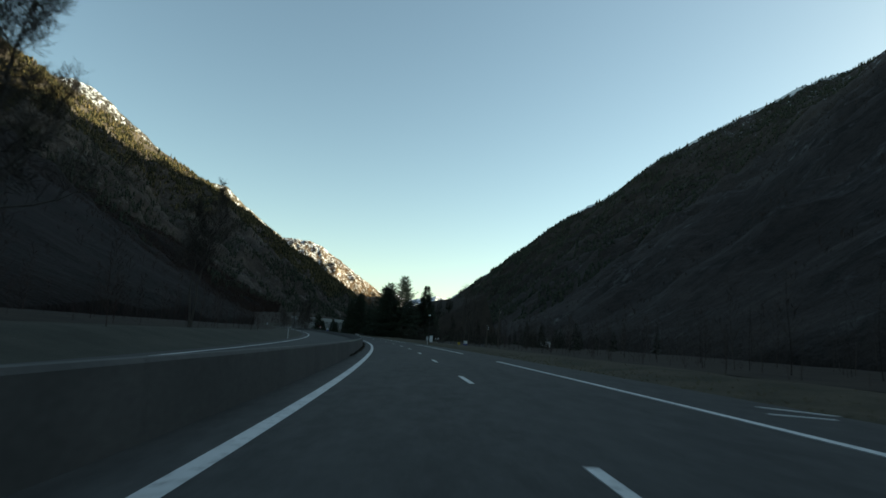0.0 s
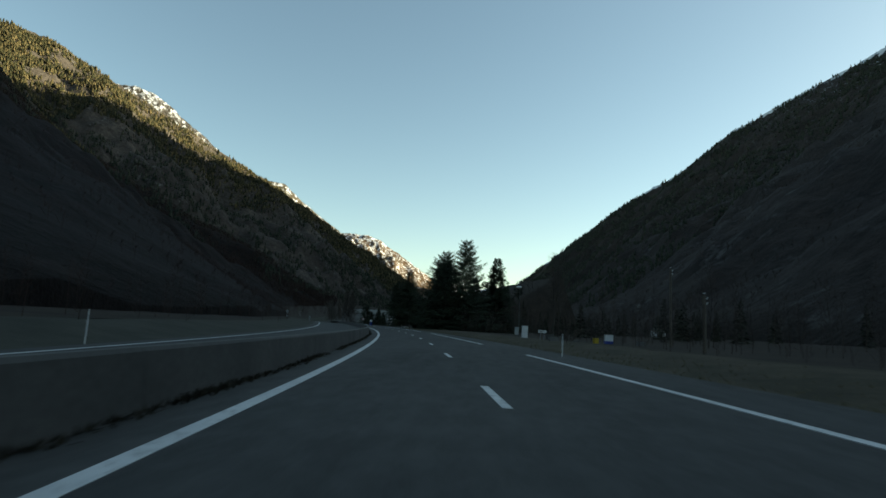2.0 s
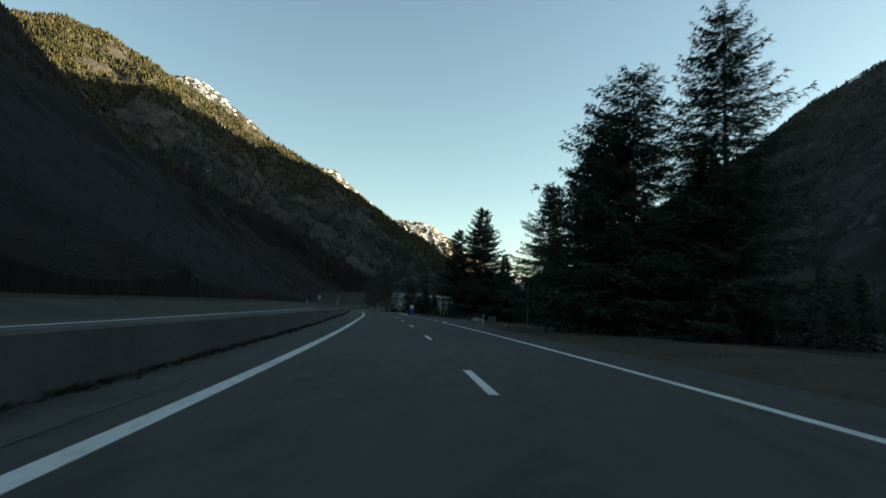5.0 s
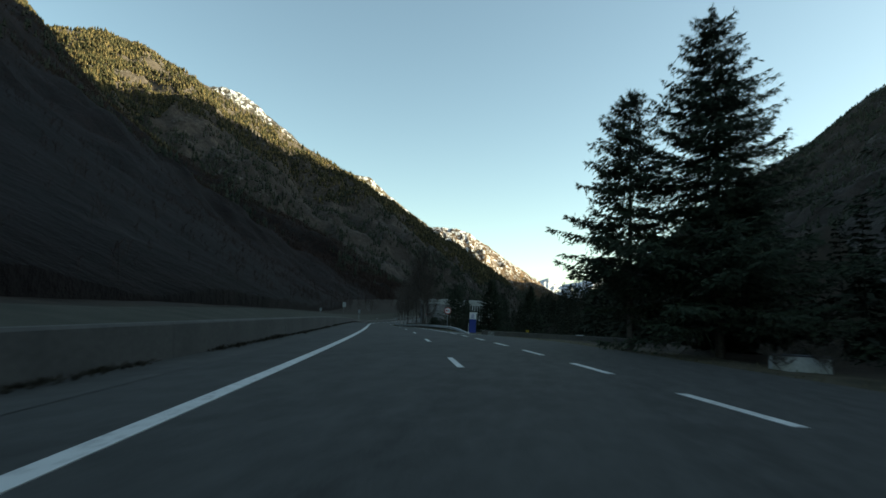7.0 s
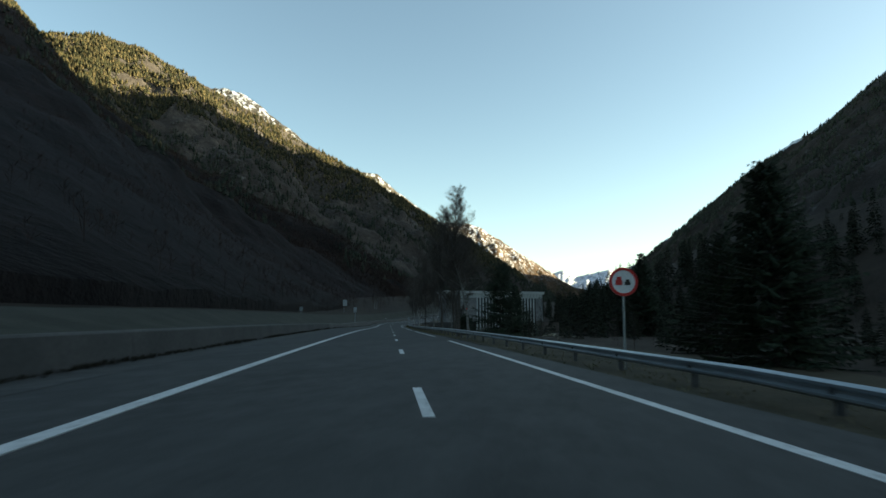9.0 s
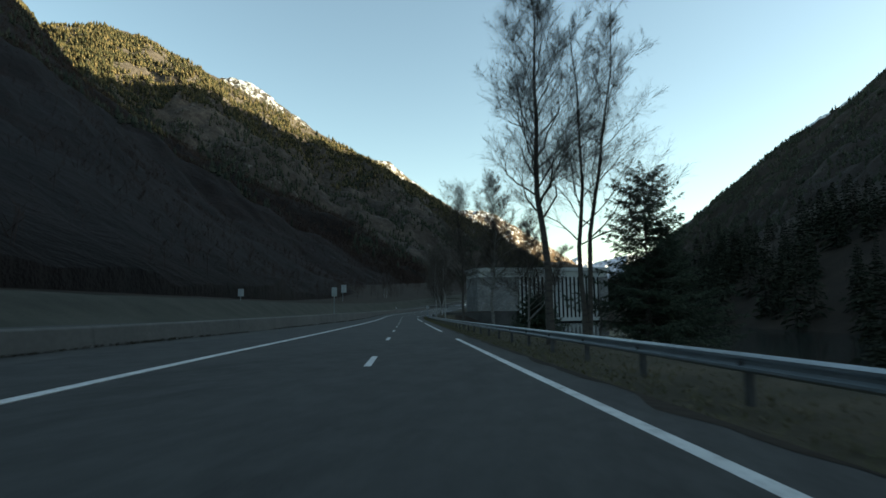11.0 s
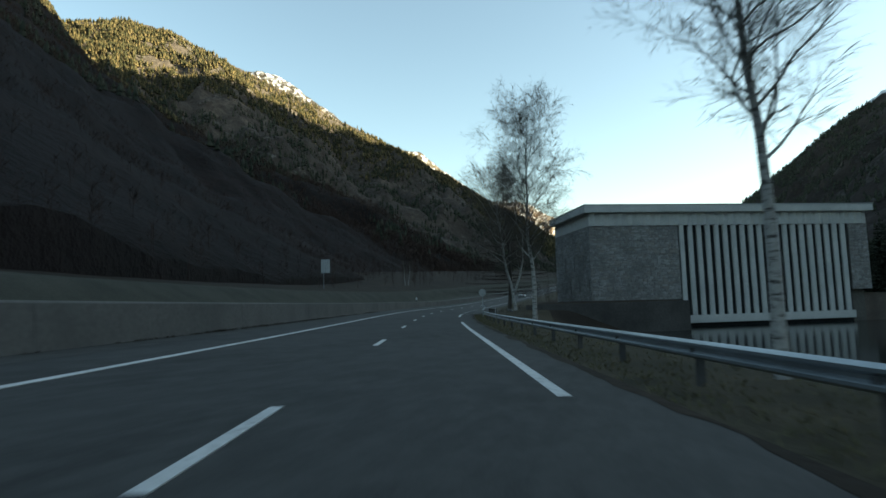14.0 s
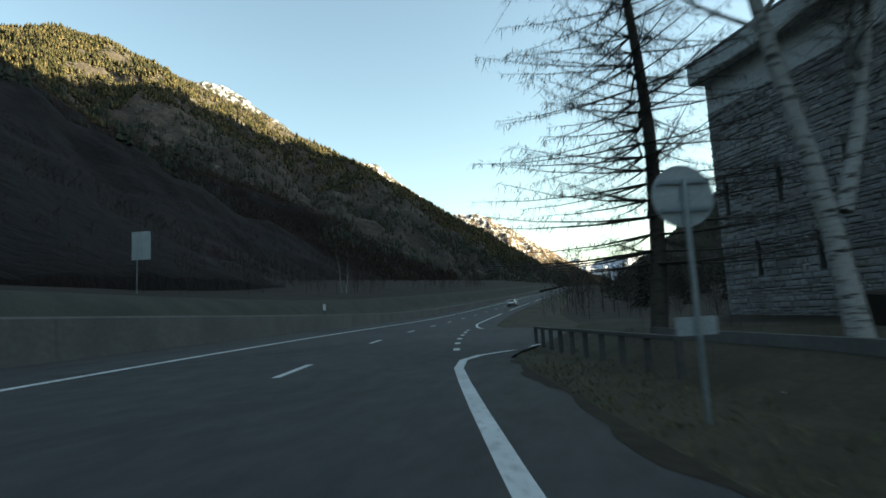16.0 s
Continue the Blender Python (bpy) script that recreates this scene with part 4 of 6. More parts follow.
            rise = steep + 0.9 * w
            e = Vector((math.cos(b), math.sin(b), rise)).normalized()
            reach = 0.42 + 0.6 * math.sin(math.pi * min(1.0, 0.12 + 0.8 * (w - fork) / (1 - fork))) if rounded else 1.25 - 0.9 * w
            branch(c, e, spread * reach * r.uniform(0.65, 1.15), rad * 0.35 * (1.15 - w), 1)
    if bent:
        b = Vector(bent)
        low = [Vector((0, 0, 2.1)), Vector((b.x * 0.45, b.y * 0.45, 2.1 + b.z * 0.16)), Vector((b.x * 0.85, b.y * 0.85, 2.1 + b.z * 0.36)), b]
        wood.limb(low, [h * 0.009, h * 0.0072, h * 0.0052, h * 0.0012], 7)
        for i in range(9):
            w = 0.35 + 0.65 * i / 8
            c = low[int(w * 2.99)].lerp(low[int(w * 2.99) + 1], w * 2.99 - int(w * 2.99))
            branch(c, Vector((r.gauss(0, 0.7), r.gauss(0, 0.7), 1.0)).normalized(), spread * 0.5 * r.uniform(0.6, 1.1), h * 0.003, 1)
    return wood, fine


def larch(seed, h, spread):
    """A leafless larch: straight stem, level boughs with hanging twigs."""
    r = random.Random(seed)
    wood, fine = Strands(), Strands()
    wood.limb([(0.015 * h * math.sin(i * 0.6), 0, h * i / 10) for i in range(11)], [h * 0.0125 * (1 - 0.95 * i / 10) + 0.01 for i in range(11)], 9)
    z = h * 0.10
    while z < h * 0.97:
        f = z / h
        for j in range(7):
            a = r.uniform(0, 6.28)
            ln = spread * (1 - f) ** 0.7 * r.uniform(0.55, 1.1)
            d = Vector((math.cos(a), math.sin(a), 0))
            p0 = Vector((0, 0, z))
            pts = [p0 + d * ln * q + Vector((0, 0, ln * (-0.10 * q + 0.12 * q * q))) for q in (0, 0.3, 0.65, 1)]
            wood.limb(pts, [0.045 * (1 - f) + 0.012, 0.025, 0.015, 0.005], 4)
            side = Vector((-d.y, d.x, 0))
            for q in range(int(95 * ln / spread) + 8):
                c = pts[0].lerp(pts[-1], 0.12 + 0.88 * r.random())
                e = side * r.uniform(-0.9, 0.9) + d * r.uniform(0.0, 0.6) + Vector((0, 0, r.uniform(-0.75, 0.25)))
                e *= 0.5 * r.uniform(0.5, 1.2)
                fine.blade(c, c + e, 0.011, d)
                fine.blade(c + e * 0.4, c + e * 0.5 + Vector((r.gauss(0, 0.12), r.gauss(0, 0.12), -r.uniform(0.05, 0.3))), 0.008, side)
        z += h * 0.022 * r.uniform(0.7, 1.3)
    return wood, fine


def ground_right(s, u):
    return bank_right(s, u) - 0.06


def plant(maker, s, u, bark, leaf, label, group="", turn=0.0):
    return grown("tree", stand(s, u, z=ground_right(s, u), turn=turn), *maker, bark, leaf, label, "tree", group)


# conifers of the roadside clump
plant(spruce(11, 17.2, 7.0, 0.10, 0.02, 10, dense=3.4), 234.4, 13.8, BARK, NEEDLES, "tall dark spruce with ragged drooping boughs")
plant(spruce(12, 14.2, 5.3, 0.26, 0.30, 8, dense=2.6), 237.2, 10.6, BARK, NEEDLES, "thin half-bare spruce beside a taller one")
plant(spruce(13, 19.8, 8.2, 0.05, 0.05, 10, double=True, dense=2.1), 224.5, 21.0, BARK, NEEDLES, "dark spruce with two tops")
plant(spruce(14, 19.8, 8.6, 0.04, 0.02, 10, dense=2.4, taper=0.8), 179.1, 17.5, BARK, NEEDLES, "tallest dark spruce of the roadside clump")
plant(spruce(15, 17.8, 8.6, 0.04, 0.10, 10, dense=2.0, taper=0.7), 183.9, 14.1, BARK, NEEDLES, "dense dark spruce of the roadside clump")
plant(spruce(29, 16.5, 6.6, 0.04, 0.04, 9, dense=2.4, taper=0.6), 190.0, 15.0, BARK, NEEDLES, "broad dark spruce at the front of the clump")
plant(spruce(16, 20.5, 8.0, 0.04, 0.05, 9), 206.4, 32.8, BARK, NEEDLES, "dark spruce standing behind the clump")
plant(spruce(17, 13.0, 5.5, 0.04, 0.05, 8), 214.0, 38.0, BARK, NEEDLES, "small dark spruce behind the clump")
plant(spruce(18, 13.0, 4.0, 0.03, 0.02, 9), 190.0, 22.5, BARK, NEEDLES, "bushy dark spruce inside the clump")
plant(spruce(19, 12.0, 4.2, 0.03, 0.02, 9), 224.0, 22.0, BARK, NEEDLES, "bushy dark spruce inside the clump")
plant(spruce(20, 11.0, 3.8, 0.03, 0.02, 9), 240.0, 19.0, BARK, NEEDLES, "low dark spruce at the edge of the clump")
plant(spruce(21, 16.6, 5.2, 0.03, 0.02, 10, dense=3.0, taper=0.8), 196.0, 15.9, BARK, NEEDLES, "tall slender dark spruce beside the lay-by")
plant(spruce(22, 12.0, 5.0, 0.05, 0.12, 9), 373.0, 23.0, BARK, NEEDLES, "dark ragged conifer by the pond")
plant(spruce(23, 11.5, 4.5, 0.05, 0.1, 8), 340.0, 33.0, BARK, NEEDLES, "dark conifer with a broad crown")
plant(spruce(24, 15.6, 6.2, 0.05, 0.12, 9, dense=1.8, taper=0.62), 368.3, 19.3, BARK, NEEDLES, "dark irregular conifer on the bank of the pond")
plant(spruce(25, 6.4, 3.4, 0.04, 0.04, 8, dense=1.5, taper=0.55), 388.5, 15.3, BARK, NEEDLES, "small bushy spruce on the bank")

plant(spruce(26, 7.2, 3.4, 0.04, 0.04, 9), 284.5, 12.6, BARK, NEEDLES, "small dark conifer behind the totem sign")
plant(spruce(27, 6.0, 3.0, 0.04, 0.04, 9), 293.0, 16.0, BARK, NEEDLES, "small bushy conifer beyond the verge")

# leafless trees behind the guard rail; the first carries a red paint mark
marked = plant(bare_tree(31, 11.5, 3.5, (-0.20, 0.0), 0.34, steep=0.25), 320.9, 7.2, PALE_BARK, TWIG, "leaning birch with pale bark and bare crown")
q = 0.24
mark = Vector((-0.20 * 11.5 * q ** 1.15 + 0.138 * math.sin(7 * q + 31), 0.7 * 0.138 * math.sin(7 * q + 31), 11.5 * q))
bm = tube(bmesh.new(), mark - Vector((-0.01, 0, 0.065)), mark + Vector((-0.01, 0, 0.065)), 0.121, 0.119, 12, False)
part("paint_mark", bm, RED, marked, "red paint band round the trunk")
plant(bare_tree(32, 16.0, 3.6, (-0.02, 0.02), 0.32, steep=0.35), 327.2, 6.9, BARK, TWIG, "tall leafless tree with a straight dark trunk")
plant(bare_tree(33, 17.0, 4.4, (-0.03, 0.02), 0.32), 350.6, 7.2, BARK, TWIG, "tall leafless tree forked into two stems")
plant(bare_tree(34, 17.0, 4.5, (0.06, 0.0), 0.28, 2), 351.8, 9.2, BARK, TWIG, "tall slim leafless tree with upright limbs")
plant(bare_tree(35, 11.4, 3.5, (0.03, 0.0), 0.25), 368.8, 7.4, PALE_BARK, TWIG, "spreading leafless tree with a stained trunk")
plant(bare_tree(37, 10.4, 3.2, (0.03, 0.0), 0.28, bent=(2.9, 0.3, 7.4)), 372.5, 10.8, PALE_BARK, TWIG, "leafless tree with a long bent limb")
plant(bare_tree(36, 14.4, 3.3, (-0.03, 0.0), 0.22, steep=0.6, twigs=0.75, rounded=True), 387.7, 7.1, BARK, TWIG, "leafless tree with an upright feathery crown")
plant(bare_tree(38, 10.8, 3.1, (-0.03, 0.0), 0.34, hang=0.3, twigs=0.8), 422.1, 7.5, BIRCH_BARK, TWIG, "leafless birch with a pale lower trunk")
plant(bare_tree(39, 12.4, 3.4, (-0.02, 0.0), 0.30, hang=0.45, steep=0.4, rounded=True), 445.0, 7.3, BIRCH_BARK, TWIG, "leafless birch with hanging twigs")
plant(bare_tree(40, 15.4, 5.4, (-0.17, 0.02), 0.32, hang=0.3, bent=(1.2, 0.2, 9.5), rounded=True), 479.1, 9.9, BIRCH_BARK, TWIG, "leaning double birch with white and black bark")
plant(larch(41, 19.6, 6.8), 487.2, 9.6, BARK, TWIG, "leafless larch with level boughs and hanging twigs")
for i, (s, u, h) in enumerate([(194, 44, 20.5), (198, 47, 21.5), (219, 57, 26)]):
    plant(bare_tree(50 + i, h, 4.0, (0, 0), 0.3, twigs=0.4), s, u, BARK, TWIG, "leafless tree showing above the spruces")
grown("tree", stand(19, -17.5, z=bank_left(19, -17.5)), *bare_tree(58, 14.5, 4.0, (0.02, 0), 0.3), BARK, TWIG, "tall leafless tree beyond the opposite carriageway", "tree")
grown("tree", stand(57, -21.4, z=bank_left(57, -21.4)), *bare_tree(59, 14.0, 3.6, (0.02, 0), 0.4, 2), BARK, TWIG, "tall leafless tree with a dense twiggy top", "tree")
for i, (s, u, h) in enumerate([(585, -32, 8), (586, -31.4, 7.5)]):
    grown("tree", stand(s, u, z=bank_left(s, u)), *bare_tree(60 + i, h, 1.4, (0.10 * (i * 2 - 1), 0), 0.4, twigs=0.12), BIRCH_BARK, TWIG, "slim white birch at the edge of the wood", "tree")


def wood(name, spots, kinds, material, label, seed):
    """A wood of many trees as one object."""
    r = random.Random(seed)
    vs, ts, o = [], [], 0
    for p, h in spots:
        v, t, h0 = kinds[r.randrange(len(kinds))]
        a, k = r.uniform(0, 6.28), h / h0
        c, sn = math.cos(a) * k, math.sin(a) * k
        q = np.stack([v[:, 0] * c - v[:, 1] * sn + p.x, v[:, 0] * sn + v[:, 1] * c + p.y, v[:, 2] * k + p.z], -1)
        vs.append(q)
        ts.append(t + o)
        o += len(v)
    return tagged(big_mesh(name, np.concatenate(vs), np.concatenate(ts), material), label, "trees", kind="stuff")


def joined(pair, h):
    v = np.array(pair[0].v + pair[1].v)
    t = np.concatenate([np.array(pair[0].t), np.array(pair[1].t) + len(pair[0].v)])
    return v, t, h


def thin_bare(seed, h):
    r = random.Random(seed)
    w, f = Strands(), Strands()
    w.limb([(0.2 * math.sin(i + seed), 0.15 * math.cos(i), h * i / 5) for i in range(6)], [0.06 * (1 - i / 5.5) for i in range(6)], 4)
    for i in range(26):
        q = 0.12 + 0.84 * i / 26
        a = i * 2.4
        c = Vector((0, 0, h * q))
        e = Vector((math.cos(a), math.sin(a), 0.7 + q)).normalized() * h * 0.22 * (1.15 - 0.75 * q) * r.uniform(0.7, 1.2)
        w.blade(c, c + e, 0.022, e.orthogonal().normalized())
        for _ in range(3):
            g = (e.normalized() + Vector((r.gauss(0, 0.6), r.gauss(0, 0.6), r.gauss(0.2, 0.4)))).normalized() * h * r.uniform(0.05, 0.12)
            b = c + e * r.uniform(0.25, 1)
            f.blade(b, b + g, 0.024, g.orthogonal().normalized())
    return joined((w, f), h)


def mid_spruce(seed, h, spread):
    """A conifer of the middle distance: many slim hanging sprays round a stem."""
    r = random.Random(seed)
    w = Strands()
    w.limb([(0.05 * math.sin(i + seed), 0, h * i / 5) for i in range(6)], [0.16 * (1 - i / 5.3) for i in range(6)], 5)
    z = h * 0.05
    while z < h * 0.98:
        f = z / h
        env = spread * (0.05 + 0.95 * (1 - f) ** 0.85) * (0.85 + 0.4 * noise.noise(Vector((seed, f * 8, 2.0))))
        turn = r.uniform(0, 6.28)
        for j in range(5):
            a = turn + 1.26 * j + r.uniform(-0.35, 0.35)
            ln = env * r.uniform(0.6, 1.15) + 0.12
            d = Vector((math.cos(a), math.sin(a), 0.25 * f - 0.28 * (1 - f) + r.gauss(0, 0.07)))
            side = Vector((-d.y, d.x, 0))
            p0 = Vector((0, 0, z + r.uniform(-0.15, 0.15)))
            w.blade(p0, p0 + d * ln, 0.13 + 0.09 * ln, (side + Vector((0, 0, r.uniform(-0.9, 0.9)))).normalized())
            for sgn in (-1, 1):
                c = p0 + d * ln * r.uniform(0.25, 0.8)
                e = d * ln * 0.35 + side * sgn * ln * r.uniform(0.2, 0.42) + Vector((0, 0, -ln * r.uniform(0.05, 0.3)))
                w.blade(c, c + e, 0.11 + 0.08 * ln, Vector((r.gauss(0, 0.5), r.gauss(0, 0.5), 1)).normalized())
        z += h * (0.050 - 0.02 * f) * r.uniform(0.8, 1.2)
    return np.array(w.v), np.array(w.t), h


BARE_KINDS = [thin_bare(70 + i, 11.0) for i in range(5)]
SPRUCE_KINDS = [mid_spruce(80 + i, 16.0, 3.6 + 0.5 * i) for i in range(4)]
r = random.Random(9)
spots = []
for _ in range(900):
    s = r.uniform(-60, 760)
    u = -r.uniform(27, 75) if s > 230 else -r.uniform(19, 60)
    spots.append((at(s, u, z=bank_left(s, max(u, -55)) - 0.3), r.uniform(2.5, 6.5) if s < 400 else r.uniform(4.5, 9.0)))
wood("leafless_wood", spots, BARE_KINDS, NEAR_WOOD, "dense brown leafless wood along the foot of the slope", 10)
spots = []
for _ in range(60):
    s = r.uniform(150, 300)
    u = r.uniform(36, 110)
    spots.append((at(s, u, z=bank_right(s, u) - 0.3), r.uniform(4, 9)))
for _ in range(70):
    s, u = r.uniform(172, 262), r.gauss(19, 4.0)
    if u > (23.0 if 236 < s < 262 else 12.5):
        spots.append((at(s, u, z=bank_right(s, u) - 0.2), r.uniform(2.2, 5.5)))
for _ in range(30):
    s, u = r.uniform(228, 285), r.uniform(24, 38)
    spots.append((at(s, u, z=bank_right(s, u) - 0.2), r.uniform(6, 11)))
for i in range(220):
    s = r.uniform(310, 480) if i % 3 else r.uniform(290, 640)
    u = r.uniform(67, 125)
    spots.append((at(s, u, z=max(bank_right(s, min(u, 100)), -3.0) - 0.3), r.uniform(9, 16) if s > 375 else r.uniform(4.5, 8)))
for _ in range(80):
    s, u = r.uniform(570, 760), r.uniform(22, 70)
    spots.append((at(s, u, z=bank_right(s, u) - 0.4), r.uniform(6, 11)))
for _ in range(190):
    s, u = r.uniform(466, 620), r.uniform(68.5, 88)
    spots.append((at(s, u, z=bank_right(s, u) - 0.3), r.uniform(6, 15)))
for _ in range(60):
    s, u = r.uniform(284, 352), r.uniform(13, 34)
    spots.append((at(s, u, z=bank_right(s, u) - 0.2), r.uniform(2.0, 5.0)))
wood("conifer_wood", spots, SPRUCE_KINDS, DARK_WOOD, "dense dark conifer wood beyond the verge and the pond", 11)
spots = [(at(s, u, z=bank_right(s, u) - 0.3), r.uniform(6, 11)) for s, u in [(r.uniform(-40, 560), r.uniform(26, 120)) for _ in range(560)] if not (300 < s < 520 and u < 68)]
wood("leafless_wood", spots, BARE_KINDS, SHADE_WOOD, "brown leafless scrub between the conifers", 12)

spots = []
for _ in range(260):
    s = r.uniform(500, 760)
    u = r.uniform(9.5, 42) if s > 524 else r.uniform(17, 42)
    spots.append((at(s, u, z=bank_right(s, u) - 0.3), r.uniform(3.0, 6.5)))
for _ in range(70):
    s, u = r.uniform(284, 360), r.uniform(9.0, 26)
    spots.append((at(s, u, z=bank_right(s, u) - 0.2), r.uniform(1.5, 3.2)))
for _ in range(260):
    s, u = r.uniform(-20, 180), 13.5 + abs(r.gauss(0, 9))
    spots.append((at(s, u, z=bank_right(s, u) - 0.2), r.uniform(2.0, 5.0)))
for _ in range(130):
    s, u = r.uniform(540, 760), r.uniform(10, 45)
    spots.append((at(s, u, z=bank_right(s, u) - 0.3), r.uniform(7, 12)))
for _ in range(90):
    s, u = r.uniform(458, 488), r.uniform(8.3, 11.2)
    spots.append((at(s, u, z=bank_right(s, u) - 0.1), r.uniform(0.4, 1.0)))
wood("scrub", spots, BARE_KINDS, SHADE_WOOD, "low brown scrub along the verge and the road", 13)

# grass tufts on the verge
gv = Strands()
r = random.Random(21)
for i in range(15000):
    s = r.uniform(-5, 500) if i < 7000 else r.uniform(330, 485)
    e = right_edge(s)
    u = e + 0.1 + abs(r.gauss(0, 1.6))
    if u > 8.2 and s > 300:
        continue
    p = at(s, u, z=bank_right(s, u))
    for _ in range(2):
        d = Vector((r.gauss(0, 0.07), r.gauss(0, 0.07), r.uniform(0.04, 0.14)))
        gv.blade(p, p + d, 0.012, Vector((r.uniform(-1, 1), r.uniform(-1, 1), 0)).normalized())
tagged(gv.mesh("grass", GRASS_BLADE), "tufts of dry winter grass on the verge", "grass", kind="stuff")

# dry weeds along the foot of the barrier and on its ledge
weeds = Strands()
r = random.Random(22)
for _ in range(10500):
    s = r.uniform(30, 480)
    if s > 330 and r.random() < 0.5:
        p, tall = at(s, wall_u(s) - r.uniform(0.28, 0.8), z=wall_top(s) - 0.14), 1.0
    else:
        p, tall = at(s, wall_u(s) + 0.04 + abs(r.gauss(0, 0.10)), z=cross(s) * wall_u(s)), 1.0 if s < 330 else 0.6
    k = 0.55 + 0.9 * noise.noise(Vector((s * 0.22, tall, 4.0)))
    if k < 0.3 or r.random() > k + 0.3:
        continue
    for _ in range(4):
        d = Vector((r.gauss(0, 0.07), r.gauss(0, 0.07), r.uniform(0.04, 0.15) * tall * min(1.2, k + 0.3)))
        weeds.blade(p, p + d, 0.016, Vector((r.uniform(-1, 1), r.uniform(-1, 1), 0)).normalized())
tagged(weeds.mesh("weeds", WEED), "dark dry weeds growing along the concrete barrier", "weeds", kind="stuff")


# ---- pond and its far bank ----
rows = [[at(s, u, z=-3.05 - float(np.interp(s, S_AXIS, ROAD_Z)) + float(np.interp(390, S_AXIS, ROAD_Z))) for u in (9.5, 20, 35, 50, 70)] for s in steps(338, 530, 6)]
tagged(ribbon("water", rows, WATER), "dark still pond water reflecting the building", "water", kind="structure")


# ---- power station ----
EX, EY = Vector((math.cos(0.457), math.sin(0.457), 0)), Vector((-math.sin(0.457), math.cos(0.457), 0))
BUILDING = Matrix(((EX.x, EY.x, 0, -99.2), (EX.y, EY.y, 0, 473.1), (0, 0, 1, 0.33), (0, 0, 0, 1)))
station = thing("power_station", BUILDING, "power station of dark rubble stone and pale concrete fins", "building")
LENGTH, DEPTH, STONE_TOP, FRIEZE_TOP, ROOF_TOP = 39.0, 13.0, 9.75, 11.35, 12.3
SLITS = [(0.75 + 3.3 * i, 1.45, 2.95) for i in range(4)] + [(2.4 + 3.3 * i, 4.5, 6.0) for i in range(4)]

# the side wall in strips, so that its slits go through it
cuts = sorted({0.09, DEPTH} | {c + d for c, _, _ in SLITS for d in (-0.14, 0.14)})
for y0, y1 in zip(cuts[:-1], cuts[1:]):
    holes = [(a, b) for c, a, b in SLITS if abs((y0 + y1) / 2 - c) < 0.14]
    z = -0.6
    for a, b in holes:
        part("side_wall", boxed(0.09, 0.5, y0, y1, z, a), MORTAR, station, "mortared stone side wall")
        z = b
    part("side_wall", boxed(0.09, 0.5, y0, y1, z, STONE_TOP), MORTAR, station, "mortared stone side wall")
part("front_wall", boxed(0.5, 11.9, 0.09, 0.5, -3.2, STONE_TOP), MORTAR, station, "mortared stone front wall")
part("end_wall", boxed(36.15, LENGTH, 0.09, DEPTH, 1.0, STONE_TOP), MORTAR, station)
part("lower_end_wall", boxed(36.15, LENGTH - 0.6, 0.8, DEPTH, -3.2, 0.997), CONCRETE_DARK, station, "dark stained wall set back under the stone")
part("retaining_wall", boxed(LENGTH - 0.597, 46.5, 1.6, 2.2, -3.4, 0.3, bevel=0.05), BROWN_WALL, station, "low brown retaining wall at the water")
part("coping", boxed(LENGTH - 0.597, 46.55, 1.5, 2.3, 0.303, 0.45, bevel=0.02), BROWN_WALL, station)
part("back_wall", boxed(0.5, 36.15, DEPTH - 0.4, DEPTH, -3.2, STONE_TOP), CONCRETE_DARK, station)
part("recess_wall", boxed(11.9, 36.15, 0.36, 0.7, -3.2, FRIEZE_TOP - 0.3), RECESS_DARK, station, "dark wall behind the fins")
part("base_band", boxed(11.9, 36.15, -0.08, 0.36, -2.72, -1.75, bevel=0.03), CONCRETE_LIGHT, station, "pale concrete base under the fins")
part("frieze_wall", boxed(0.06, LENGTH - 0.06, 0.06, DEPTH - 0.06, STONE_TOP, FRIEZE_TOP), CONCRETE_LIGHT, station)
roof = part("roof_slab", boxed(-0.65, LENGTH + 0.6, -0.65, DEPTH + 0.3, FRIEZE_TOP, ROOF_TOP, bevel=0.05), CONCRETE_LIGHT, station, "overhanging flat concrete roof edge")
part("roof_capping", boxed(-0.70, LENGTH + 0.65, -0.70, DEPTH + 0.35, ROOF_TOP - 0.02, ROOF_TOP + 0.09, bevel=0.02), SIGN_BACK, roof, "thin metal edge strip")
for c, a, b in SLITS:
    part("window", boxed(0.34, 0.40, c - 0.14, c + 0.14, a, b), DARK_GLASS, station, "narrow dark slit window")


def shared(name, me, m, parent):
    ob = new(name, me)
    ob.parent = parent
    ob.matrix_basis = m
    return ob


def prism(name, outline, z0, z1, material, tip=None):
    """An upright prism over an outline; tip gives the upper outline where it differs."""
    up = tip or outline
    n = len(outline)
    verts = [(x, y, z0) for x, y in outline] + [(x, y, z1) for x, y in up]
    faces = [(i, (i + 1) % n, n + (i + 1) % n, n + i) for i in range(n)] + [tuple(range(n))[::-1], tuple(range(n, 2 * n))]
    me = bpy.data.meshes.new(name)
    me.from_pydata(verts, [], faces)
    me.materials.append(material)
    me.update()
    return me


PITCH = 1.208
FIN = prism("fin", [(0.0, 0.3), (0.0, 0.05), (0.34, -0.15), (0.50, -0.13), (0.56, 0.3)], -1.75, STONE_TOP + 0.05, CONCRETE_LIGHT)
for i in range(20):
    tagged(shared("fin", FIN, Matrix.Translation((12.13 + PITCH * i, 0.05, 0)), station), "pale concrete fin")
RIB = prism("rib", [(-0.10, 0.06), (0.34, -0.30), (0.46, -0.28), (0.50, 0.06)], STONE_TOP, FRIEZE_TOP, CONCRETE_LIGHT)
